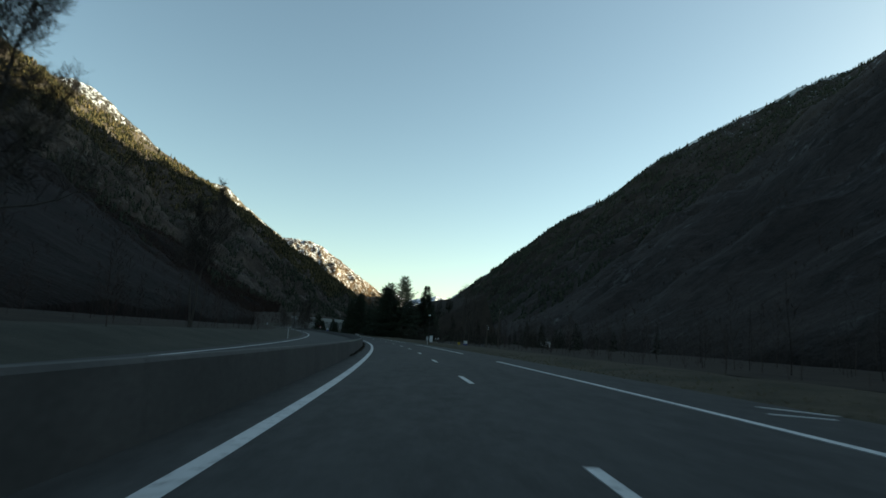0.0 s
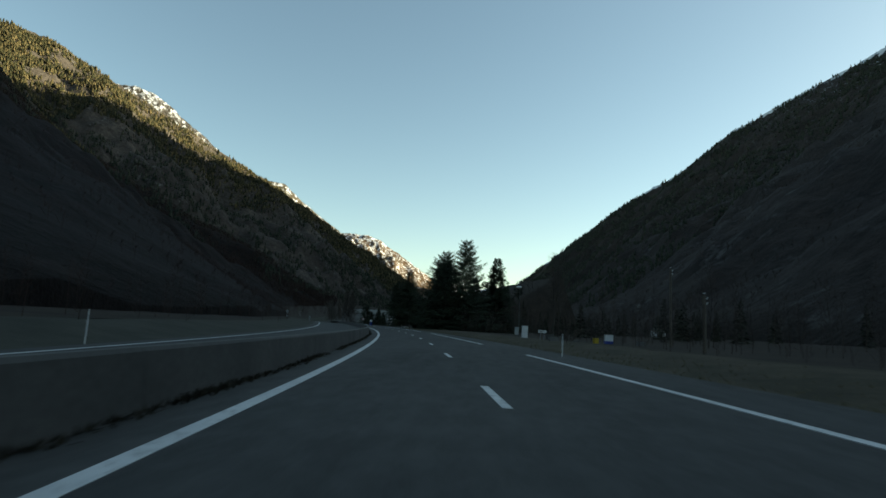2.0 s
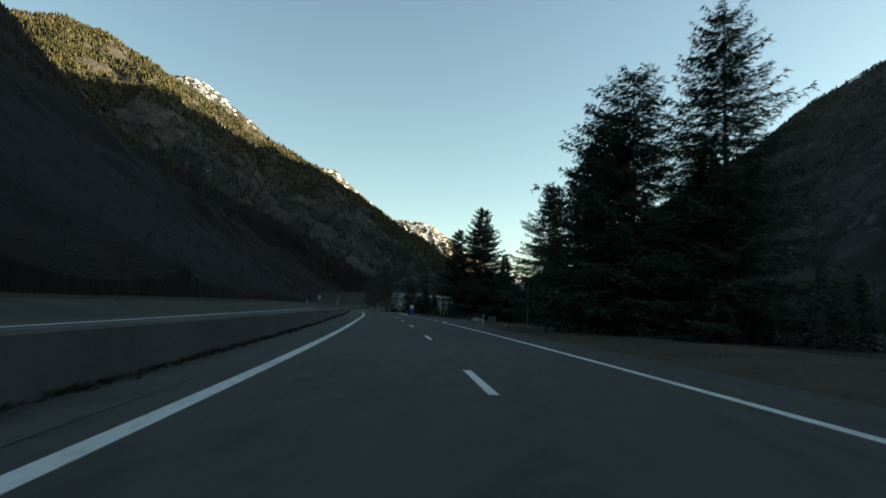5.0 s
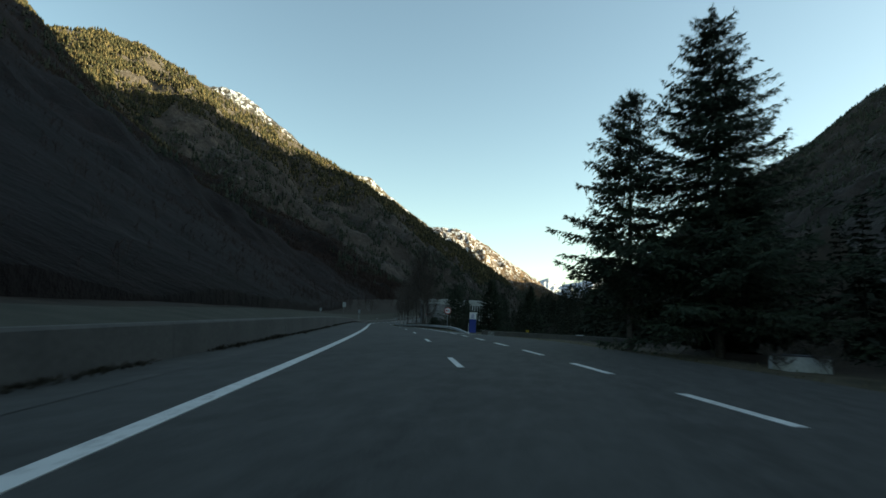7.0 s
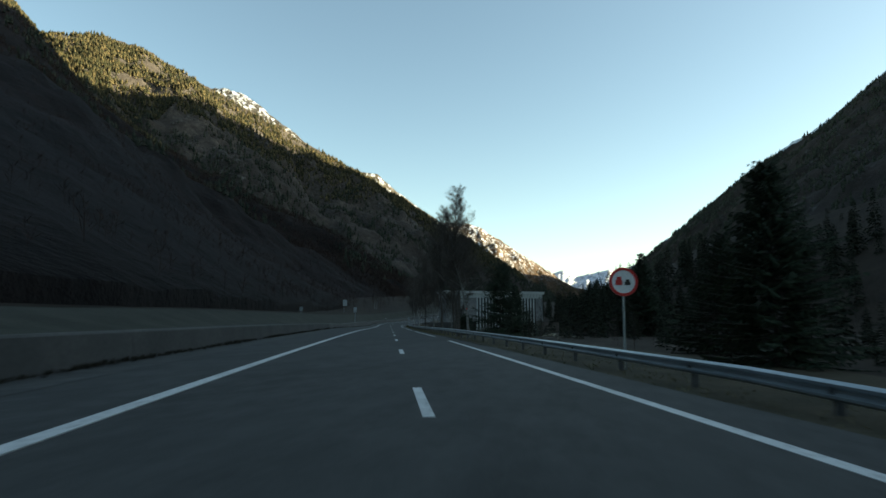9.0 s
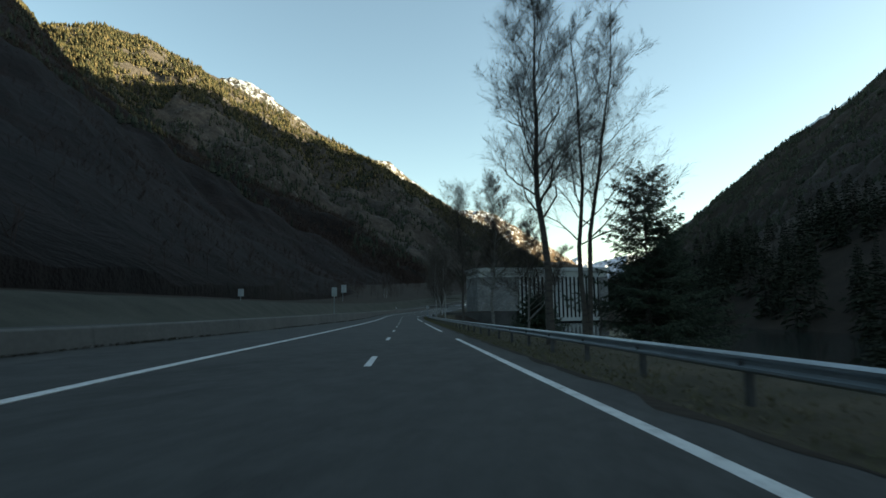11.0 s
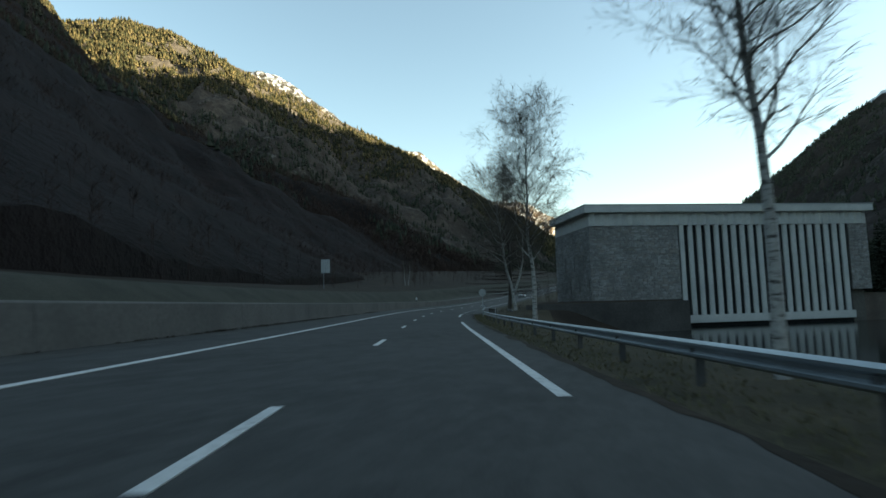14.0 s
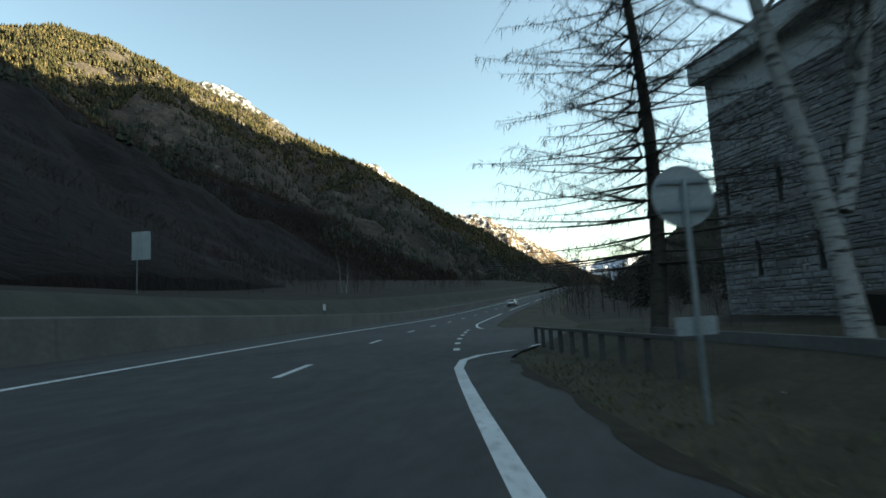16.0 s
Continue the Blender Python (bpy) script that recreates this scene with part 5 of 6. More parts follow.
for i in range(31):
    shared("rib", RIB, Matrix.Translation((0.35 + PITCH * i * 1.03, 0, 0)), station)

# stones: blocks with chamfered, uneven faces, laid in thin courses
r = random.Random(5)


def stone_mesh(k):
    q = random.Random(k)
    j = lambda a: a + q.uniform(-0.03, 0.03)
    v = [(0, 0, 0), (1, 0, 0), (1, 0, 1), (0, 0, 1)]
    v += [(j(0.05), -0.75, j(0.10)), (j(0.95), -0.75, j(0.10)), (j(0.95), -0.75, j(0.90)), (j(0.05), -0.75, j(0.90))]
    v += [(q.uniform(0.3, 0.7), -1.0, q.uniform(0.35, 0.65))]
    f = [(0, 1, 5, 4), (1, 2, 6, 5), (2, 3, 7, 6), (3, 0, 4, 7), (4, 5, 8), (5, 6, 8), (6, 7, 8), (7, 4, 8)]
    return v, f


STONES = [stone_mesh(k) for k in range(8)]
STONE_DATA = []
for v, f in STONES:
    me = bpy.data.meshes.new("stone")
    me.from_pydata(v, [], f)
    me.materials.append(STONE)
    me.update()
    STONE_DATA.append(me)


def courses(m, length, z0, z1, holes=()):
    """Places of the stones on one wall, in its own plane."""
    out, z = [], z0
    while z < z1 - 0.05:
        h = min(r.choice((0.10, 0.14, 0.18, 0.24, 0.34)) * r.uniform(0.85, 1.15), z1 - z)
        x = -r.uniform(0, 0.3)
        while x < length:
            w = r.uniform(0.16, 0.34) if r.random() < 0.5 else r.uniform(0.34, 0.85)
            a, b = max(0.0, x), min(length, x + w)
            x += w
            spans = [(a, b)]
            for c, lo, hi in holes:
                if z + h > lo and z < hi:
                    spans = [q for p0, p1 in spans for q in ((p0, min(p1, c - 0.15)), (max(p0, c + 0.15), p1))]
            for p0, p1 in spans:
                if p1 - p0 < 0.08:
                    continue
                cut = h * r.uniform(0.35, 0.65) if h > 0.3 and r.random() < 0.45 else h
                for lo, hi in ((0.0, cut), (cut, h)):
                    if hi - lo > 0.05:
                        out.append((m, p0 + r.uniform(0.004, 0.02), p1 - r.uniform(0.004, 0.02), z + lo + r.uniform(-0.012, 0.022), z + hi - r.uniform(-0.012, 0.022), r.uniform(0.02, 0.11)))
        z += h
    return out


side = Matrix(((0, 1, 0, 0.09), (-1, 0, 0, DEPTH), (0, 0, 1, 0), (0, 0, 0, 1)))
flip = [(DEPTH - c, a, b) for c, a, b in SLITS]
laid = courses(side, DEPTH - 0.06, -0.6, STONE_TOP, flip)
laid += courses(Matrix.Translation((0.05, 0.09, 0)), 11.85, -0.6, STONE_TOP)
right_end = courses(Matrix.Translation((36.15, 0.09, 0)), 2.82, 1.02, STONE_TOP)


def lies(st):
    m, a, b, c, d, _ = st
    return m @ Vector(((a + b) / 2, 0, (c + d) / 2))


laid.sort(key=lambda st: (lies(st) - Vector((0.0, 2.0, 2.0))).length)
for st in laid[:300]:
    m, a, b, c, d, t = st
    shared("stone", STONE_DATA[r.randrange(8)], m @ Matrix.Translation((a, 0, c)) @ Matrix.Diagonal((b - a, t, d - c, 1)), station)
verts, faces = [], []
for m, a, b, c, d, t in laid[300:] + right_end:
    v, f = STONES[r.randrange(8)]
    o = len(verts)
    verts += [m @ Vector((a + (b - a) * x, y * t, c + (d - c) * z)) for x, y, z in v]
    faces += [tuple(o + i for i in q) for q in f]
rest = mesh_object("stonework", verts, faces, STONE)
rest.parent = station
tagged(rest, "dark rubble stone facing in thin courses", kind="stuff")

# terrace in front of the station
terrace = thing("terrace", BUILDING, "raised terrace with a stained concrete retaining wall", "retaining wall", kind="structure")
part("retaining_wall", boxed(-10.2, 9.0, -6.5, -6.1, -3.4, 0.20, bevel=0.02), TERRACE_WALL, terrace, "stained concrete wall")
part("return_wall", boxed(8.6, 9.0, -6.1, 0.2, -3.4, 0.20, bevel=0.02), TERRACE_WALL, terrace)
bm = bmesh.new()
vs = [bm.verts.new(p) for p in ((-10.0, -6.1, 0.12), (8.6, -6.1, 0.12), (12.1, 0.3, 0.35), (-6.5, 0.3, 0.45), (-10.0, -6.1, -3.4), (8.6, -6.1, -3.4), (12.1, 0.3, -3.4), (-6.5, 0.3, -3.4))]
for q in ((0, 1, 2, 3), (4, 5, 1, 0), (5, 6, 2, 1), (6, 7, 3, 2), (7, 4, 0, 3)):
    bm.faces.new([vs[i] for i in q])
part("soil_bed", bm, SOIL, terrace, "dark soil and leaf litter")


# ---- guard rail ----
def rail_u(s):
    return along([(262, 6.55), (266, 6.25), (270, 6.05), (276, 6.0), (600, 6.0)], s)


def rail_top(s):
    return along([(262, -0.33), (266, -0.05), (270, 0.21), (276, 0.345), (312, 0.40), (340, 0.45), (400, 0.44), (440, 0.36), (480, 0.28)], s)


rail = thing("guard_rail", Matrix.Identity(4), "galvanised steel guard rail on posts beside the verge", "guard rail")
PROFILE = [(0.0, 0.0), (-0.02, -0.012), (-0.07, -0.045), (-0.07, -0.085), (-0.01, -0.125), (-0.01, -0.175), (-0.07, -0.215), (-0.07, -0.255), (-0.02, -0.288), (0.0, -0.30)]
a = 262.0
while a < 469.5:
    b = min(a + 4.0, 469.5)
    rows = []
    for s in ([a + 0.001, (a + b) / 2, b + 0.12] if a < 469 else [a, b]):
        ring = [at(s, rail_u(s) + x, z=rail_top(s) + z) for x, z in PROFILE]
        ring += [at(s, rail_u(s) + x + 0.006, z=rail_top(s) + z) for x, z in reversed(PROFILE)]
        rows.append(ring + ring[:1])
    ob = ribbon("beam", rows, STEEL, False)
    ob.parent = rail
    bm = bmesh.new()
    foot = bank_right(a, rail_u(a)) - 0.5
    m = stand(a, rail_u(a), z=0)
    low, high = foot, rail_top(a) - 0.02
    box(bm, 0.02, 0.14, -0.05, 0.05, low, high, bevel=0.008)
    box(bm, -0.055, 0.03, -0.035, 0.035, high - 0.19, high - 0.11)
    bm.transform(m)
    part("post", bm, RAIL_POST, rail, "dull weathered steel post, darkened for shade")
    a += 4.0
bm = bmesh.new()
for i in range(9):
    w = radians(-90 + 22.5 * i)
    box(bm, -0.09 + 0.14 * math.cos(w) * 0.5, -0.06 + 0.14 * math.cos(w) * 0.5, 0.14 * math.sin(w) - 0.03, 0.14 * math.sin(w) + 0.03, -0.30, 0.0)
bm.transform(stand(469.6, rail_u(469), z=rail_top(469)))
part("end_piece", bm, STEEL, rail, "rounded end of the rail")


# ---- low parapet at the end of the lay-by ----
parapet = thing("parapet", Matrix.Identity(4), "low dark stone parapet with a pale coping round the lay-by", "wall", kind="structure")
LINE = [(257.4, 6.3), (257.8, 8.2), (258.0, 10.2), (257.6, 12.4), (256.6, 14.4), (254.8, 16.2), (252.0, 17.4), (248.5, 18.2)]
for i, (a, b) in enumerate(zip(LINE[:-1], LINE[1:])):
    pa, pb = at(*a, z=bank_right(*a)), at(*b, z=bank_right(*b))
    d = pb - pa
    turn = Matrix.Translation((pa + pb) / 2) @ Vector((d.x, d.y, 0)).to_track_quat("Y", "Z").to_matrix().to_4x4()
    half = d.length / 2 - 0.004
    bm = boxed(-0.13, 0.13, -half, half, -0.4, 0.36, bevel=0.02)
    bm.transform(turn)
    part("wall_length", bm, CONCRETE_DARK, parapet)
    bm = boxed(-0.16, 0.16, -half, half, 0.365, 0.43, bevel=0.012)
    bm.transform(turn)
    part("coping", bm, CONCRETE_WALL, parapet, "pale worn coping")
grille = thing("drain_grille", stand(257.35, 7.1, z=bank_right(257.35, 7.1)), "small drain grille of upright bars before the parapet", "grille")
for i in range(8):
    part("bar", boxed(-0.24 + 0.065 * i, -0.22 + 0.065 * i, -0.02, 0.0, 0.0, 0.30), SIGN_BACK, grille)
part("frame", boxed(-0.27, 0.26, -0.022, 0.004, 0.302, 0.33, bevel=0.004), SIGN_BACK, grille)
slab = thing("panel_slab", stand(256.3, 14.6, z=bank_right(256.3, 14.6) + 0.434, turn=20), "white flat panel lying on the parapet coping", "panel")
part("panel", boxed(-0.32, 0.32, -0.14, 0.14, 0.0, 0.05, bevel=0.008), WHITE, slab)

# white bar and pale kerb beside the turning
pa, pb = at(478.0, 7.88, z=bank_right(478.0, 7.88) + 0.05), at(476.7, 8.10, z=bank_right(476.7, 8.10) + 0.05)
bar = thing("white_post", Matrix.Translation((pa + pb) / 2), "white painted post lying on the grass", "post")
h = (pb - pa) / 2
part("shaft", tube(bmesh.new(), -h, h * 0.8, 0.05, 0.05, 12), WHITE, bar)
part("cap", tube(bmesh.new(), h * 0.8, h, 0.052, 0.04, 12), SIGN_BACK, bar)
kerb = thing("terrace_kerb", Matrix.Identity(4), "thin pale concrete kerb along the edge of the terrace", "kerb", kind="structure")
for i in range(6):
    a, b = (487.0 - 1.9 * i, 9.3), (485.1 - 1.9 * i, 9.3)
    pa, pb = at(*a, z=bank_right(*a)), at(*b, z=bank_right(*b))
    bm = boxed(-0.06, 0.06, -(pb - pa).length / 2 + 0.004, (pb - pa).length / 2 - 0.004, -0.3, 0.03, bevel=0.008)
    bm.transform(Matrix.Translation((pa + pb) / 2) @ (pb - pa).to_track_quat("Y", "Z").to_matrix().to_4x4())
    part("kerbstone", bm, CONCRETE_WALL, kerb)


# ---- posts and signs ----
def delineator(s, u, h, label):
    t = thing("delineator", stand(s, u, z=(bank_right(s, u) if u > 0 else bank_left(s, u)) - 0.05), label, "marker post", "delineators")
    bm = bmesh.new()
    tube(bm, (0, 0, -0.2), (0, 0, h - 0.03), 0.026, 0.024, 10)
    tube(bm, (0, 0.0, h - 0.03), (0, 0.02, h + 0.03), 0.024, 0.012, 10)
    part("post", bm, WHITE, t)
    bm = bmesh.new()
    tube(bm, (0, 0, h - 0.26), (0, 0, h - 0.20), 0.028, 0.028, 10, False)
    part("reflector_band", bm, SIGN_BACK, t, "narrow reflector band")
    return t


for s, u in ((81.3, 5.0), (188.0, 5.2), (257.3, 5.1), (470.0, 7.1)):
    delineator(s, u, 1.0, "white plastic marker post on the verge")
delineator(81.3, -14.6, 1.4, "tall white marker post beyond the opposite carriageway")
t = thing("marker", stand(510, -6.2, z=wall_top(510)), "small white marker plate on top of the barrier", "marker post")
part("plate", boxed(-0.10, 0.10, -0.02, 0.02, 0.30, 0.72, bevel=0.01), WHITE, t)
part("foot", boxed(-0.12, 0.16, -0.06, 0.06, 0.0, 0.29, bevel=0.02), CONCRETE_DARK, t, "dark foot block")
part("bracket", boxed(-0.03, 0.03, 0.02, 0.07, -0.1, 0.15), STEEL, t)


def pole_bm(h, rad=0.035, below=0.4, y=0.05):
    return tube(bmesh.new(), (0, y, -below), (0, y, h), rad, rad, 12)


def disc_bm(rad, t, y=0.0, z=0.0, inner=0.0, n=40):
    """A round plate or ring facing along -y."""
    bm = bmesh.new()
    ring = lambda q, yy: [bm.verts.new((q * math.cos(2 * math.pi * i / n), yy, z + q * math.sin(2 * math.pi * i / n))) for i in range(n)]
    o0, o1 = ring(rad, y - t / 2), ring(rad, y + t / 2)
    if inner:
        i0, i1 = ring(inner, y - t / 2), ring(inner, y + t / 2)
    for k in range(n):
        j = (k + 1) % n
        bm.faces.new((o0[k], o0[j], o1[j], o1[k]))
        if inner:
            bm.faces.new((i1[k], i1[j], i0[j], i0[k]))
            bm.faces.new((i0[k], i0[j], o0[j], o0[k]))
            bm.faces.new((o1[k], o1[j], i1[j], i1[k]))
    if not inner:
        bm.faces.new(o0[::-1])
        bm.faces.new(o1)
    bmesh.ops.recalc_face_normals(bm, faces=bm.faces)
    return bm


# round sign with a red ring
g = bank_right(282.4, 6.4)
t = thing("road_sign", stand(282.4, 6.4, z=g, turn=-6), "round white road sign with a red ring on a steel post", "road sign")
part("post", pole_bm(2.65 - g), STEEL, t)
z = 2.3 - g
plate = part("disc", disc_bm(0.425, 0.02, 0, z), WHITE, t, "white round plate")
part("ring", disc_bm(0.425, 0.006, -0.014, z, 0.34), RED, plate, "red ring")
part("car_symbol", box(boxed(0.03, 0.21, -0.017, -0.011, z - 0.10, z + 0.0, bevel=0.002), 0.06, 0.18, -0.017, -0.011, z + 0.0, z + 0.07), BLACK, plate, "black car shape")
part("truck_symbol", box(boxed(-0.24, -0.03, -0.017, -0.011, z - 0.10, z + 0.05, bevel=0.002), -0.20, -0.06, -0.017, -0.011, z + 0.05, z + 0.15), RED, plate, "red car shape")

# blue totem with a white panel
g = bank_right(270, 7.6)
t = thing("totem_sign", stand(270, 7.6, z=g, turn=-5), "blue totem sign with a white upper panel", "sign")
h = 1.95 - g
part("body", boxed(-0.36, 0.36, -0.06, 0.06, -0.2, h - 0.72, bevel=0.015), BLUE, t, "blue enamelled lower panel")
panel = part("panel", boxed(-0.36, 0.36, -0.06, 0.06, h - 0.716, h, bevel=0.015), WHITE, t, "white upper panel")
part("cap", boxed(-0.38, 0.38, -0.075, 0.075, h + 0.002, h + 0.04, bevel=0.01), SIGN_BACK, t)
for i, (x, zz, w) in enumerate(((0, 0.50, 0.16), (-0.10, 0.41, 0.12), (0.10, 0.41, 0.12), (0, 0.32, 0.28))):
    bm = rounded_slab(w, 0.055, 0.008, 0.024)
    bm.transform(Matrix.Translation((x, -0.066, h - 0.72 + zz)))
    part("emblem", bm, BLUE, panel, "dark blue emblem stroke")
part("text_bar", boxed(-0.17, 0.17, -0.070, -0.062, h - 0.60, h - 0.53), BLUE, panel, "blue bar of lettering")

# small yellow box on a post
g = bank_right(271.6, 14.1)
t = thing("gas_marker", stand(271.6, 14.1, z=g), "small yellow box on a thin post", "marker post")
part("post", pole_bm(0.42, 0.025), STEEL, t)
part("box", boxed(-0.17, 0.17, -0.08, 0.12, 0.38, 0.64, bevel=0.03), YELLOW, t, "yellow box")

# lamp, cabinets and direction arrow near the start
g = bank_right(120.3, 11.85)
t = thing("street_lamp", stand(120.3, 11.85, z=g), "slim grey street lamp with a small round head", "street lamp")
bm = bmesh.new()
tube(bm, (0, 0, -0.4), (0, 0, 3.0), 0.055, 0.045, 12)
tube(bm, (0, 0, 3.0), (0, 0, 5.5), 0.045, 0.032, 12)
part("pole", bm, RAIL_POST, t, "slim dark grey pole")
bm = bmesh.new()
bmesh.ops.create_uvsphere(bm, u_segments=16, v_segments=8, radius=0.26, matrix=Matrix.Translation((-0.12, 0, 5.55)) @ Matrix.Diagonal((1.25, 1, 0.45, 1)))
part("head", bm, WHITE, t, "small pale lamp head")
part("arm", tube(bmesh.new(), (0, 0, 5.4), (-0.18, 0, 5.52), 0.03, 0.03, 8), SIGN_BACK, t)


def cabinet(s, u, w, h, d, z0, body_mat, label):
    g = bank_right(s, u)
    t = thing("utility_cabinet", stand(s, u, z=g, turn=4), label, "cabinet")
    part("body", boxed(-w / 2, w / 2, 0, d, z0, h, bevel=0.015), body_mat, t)
    door = part("door", boxed(-w / 2 + 0.03, w / 2 - 0.03, -0.014, -0.002, z0 + 0.05, h - 0.06, bevel=0.004), body_mat, t)
    part("handle", boxed(w / 2 - 0.11, w / 2 - 0.08, -0.035, -0.016, (z0 + h) / 2 - 0.07, (z0 + h) / 2 + 0.07, bevel=0.004), BLACK, door, "small black handle")
    part("hood", boxed(-w / 2 - 0.02, w / 2 + 0.02, -0.03, d + 0.02, h + 0.002, h + 0.04, bevel=0.01), body_mat, t)
    return t


cabinet(119.6, 11.5, 0.42, 1.05, 0.22, 0.25, SIGN_BACK, "grey metal utility cabinet beside the lamp")
cabinet(118.0, 12.0, 0.62, 1.22, 0.3, -0.1, WHITE, "white utility cabinet on the verge")
g = bank_right(110.3, 11.7)
t = thing("direction_sign", stand(110.3, 11.7, z=g, turn=-4), "small white arrow-shaped direction sign on two posts", "road sign")
for x in (-0.2, 0.15):
    part("post", tube(bmesh.new(), (x, 0.04, -0.3), (x, 0.04, 0.86), 0.022, 0.022, 10), SIGN_BACK, t)
bm = bmesh.new()
f = bm.faces.new([bm.verts.new((x, -0.01, zz)) for x, zz in ((-0.40, 0.60), (0.28, 0.60), (0.41, 0.74), (0.28, 0.88), (-0.40, 0.88))])
q = bmesh.ops.extrude_face_region(bm, geom=[f])
bmesh.ops.translate(bm, vec=(0, 0.02, 0), verts=[v for v in q["geom"] if isinstance(v, bmesh.types.BMVert)])
bmesh.ops.recalc_face_normals(bm, faces=bm.faces)
plate = part("plate", bm, WHITE, t, "white arrow plate")
for x0, x1, zz in ((-0.34, 0.16, 0.76), (-0.34, 0.04, 0.66)):
    part("text_bar", boxed(x0, x1, -0.018, -0.011, zz, zz + 0.055), BLACK, plate, "dark bar of lettering")


cabinet(112.6, 13.2, 0.75, 0.52, 0.35, -0.1, CONCRETE, "low grey concrete meter box behind the arrow sign")


def wooden_pole(s, u, h, label, lean=0.0):
    t = thing("wooden_pole", stand(s, u, z=bank_right(s, u)), label, "pole")
    part("shaft", tube(bmesh.new(), (0, 0, -0.5), (lean * h, 0, h), 0.12, 0.08, 12), WOOD, t)
    part("cap", tube(bmesh.new(), (lean * h, 0, h), (lean * h, 0, h + 0.06), 0.10, 0.06, 12), SIGN_BACK, t)
    bm = bmesh.new()
    for k in (0.3, 0.6):
        tube(bm, (0.08 + lean * (h - k), 0, h - k), (0.2 + lean * (h - k), 0, h - k), 0.012, 0.012, 6)
        tube(bm, (0.2 + lean * (h - k), 0, h - k), (0.2 + lean * (h - k), 0, h - k + 0.12), 0.03, 0.02, 8)
    part("insulators", bm, WHITE, t, "two small pale insulators")


wooden_pole(109.4, 23.8, 7.5, "grey weathered wooden pole in the meadow")
wooden_pole(90.0, 16.0, 3.5, "short weathered wooden pole near the verge")
t = thing("wooden_pole", stand(207.2, 13.4, z=bank_right(207.2, 13.4)), "thin grey wooden pole beside the lay-by", "pole")
part("shaft", tube(bmesh.new(), (0, 0, -0.3), (0, 0, 5.0), 0.07, 0.045, 12), WOOD, t)
part("finial", tube(bmesh.new(), (0, 0, 5.0), (0, 0, 5.08), 0.05, 0.03, 10), WOOD, t)

# pale shed among the trees
g = bank_right(222, 92)
t = thing("shed", stand(222, 92, z=g, turn=20), "small white shed with a grey pitched roof among the trees", "shed")
part("wall", boxed(-1.75, 1.75, -1.4, 1.4, -0.4, 2.3, bevel=0.02), WHITE, t)
bm = bmesh.new()
vs = [bm.verts.new((x, y, z)) for y in (-1.65, 1.65) for x, z in ((-2.0, 2.25), (0, 3.2), (2.0, 2.25), (2.0, 2.15), (0, 3.08), (-2.0, 2.15))]
bm.faces.new(vs[:6][::-1])
bm.faces.new(vs[6:])
for i in range(6):
    bm.faces.new((vs[i], vs[(i + 1) % 6], vs[6 + (i + 1) % 6], vs[6 + i]))
bmesh.ops.recalc_face_normals(bm, faces=bm.faces)
part("roof", bm, CONCRETE_DARK, t, "grey roof")
part("door", boxed(-0.45, 0.45, -1.44, -1.405, -0.3, 1.75, bevel=0.01), WOOD, t, "brown wooden door")


def wheel(parent, x, y, z, rad, w):
    bm = tube(bmesh.new(), (x - w / 2, y, z), (x + w / 2, y, z), rad, rad, 20)
    bmesh.ops.bevel(bm, geom=[e for e in bm.edges if len(e.link_faces) == 2 and max(len(f.verts) for f in e.link_faces) > 4], offset=0.03, segments=2, affect="EDGES")
    wh = part("wheel", bm, RUBBER, parent, "black tyre")
    part("rim", tube(bmesh.new(), (x - w / 2 - 0.012, y, z), (x + w / 2 + 0.012, y, z), rad * 0.62, rad * 0.62, 16), STEEL, wh, "grey rim")



# signs beyond the barrier, seen from behind
def back_sign(s, u, top, plates, base, label, posts=None):
    """Plates are (x, width, height); top and base over the road's level."""
    t = thing("road_sign", stand(s, u, z=base, turn=3), label, "road sign")
    xs = [p[0] for p in plates]
    for x in posts or sorted({min(xs), max(xs)}):
        part("post", tube(bmesh.new(), (x, -0.06, -0.6), (x, -0.06, top - base - 0.03), 0.04, 0.04, 12), STEEL, t)
    for x, w, h in plates:
        bm = rounded_slab(w, h, 0.025, 0.06)
        bm.transform(Matrix.Translation((x, 0, top - base - h / 2)))
        pl = part("plate", bm, SIGN_BACK, t, "plain grey back of the plate")
        for k in (0.25, 0.75):
            part("rail", boxed(x - w / 2 + 0.04, x + w / 2 - 0.04, -0.05, -0.014, top - base - h * k - 0.03, top - base - h * k + 0.03), STEEL, pl)
    return t


back_sign(401, -8.4, 4.7, [(-0.17, 0.33, 1.15), (0.17, 0.33, 1.15)], cross(400) * -8.7, "two grey sign plates side by side seen from behind", posts=[0.0])
back_sign(404, -21.1, 4.8, [(0, 0.72, 1.0)], bank_left(404, -21.1), "small grey sign plate on the opposite bank seen from behind")
back_sign(519.5, -26.1, 10.1, [(-0.45, 0.86, 2.6), (0.45, 0.86, 2.6)], bank_left(519.5, -26.5), "large grey panel sign seen from behind", posts=[-0.35])

g = bank_right(476.6, 6.1)
t = thing("road_sign", stand(476.6, 6.1, z=g, turn=2), "round grey sign seen from behind with a small plate below", "road sign")
part("post", tube(bmesh.new(), (0, -0.05, -0.4), (0, -0.05, 2.45 - g), 0.035, 0.035, 12), STEEL, t)
plate = part("disc", disc_bm(0.37, 0.02, 0, 2.25 - g), SIGN_BACK, t, "grey back of a round plate")
part("rim", disc_bm(0.38, 0.03, 0, 2.25 - g, 0.365), SIGN_BACK, plate, "folded rim")
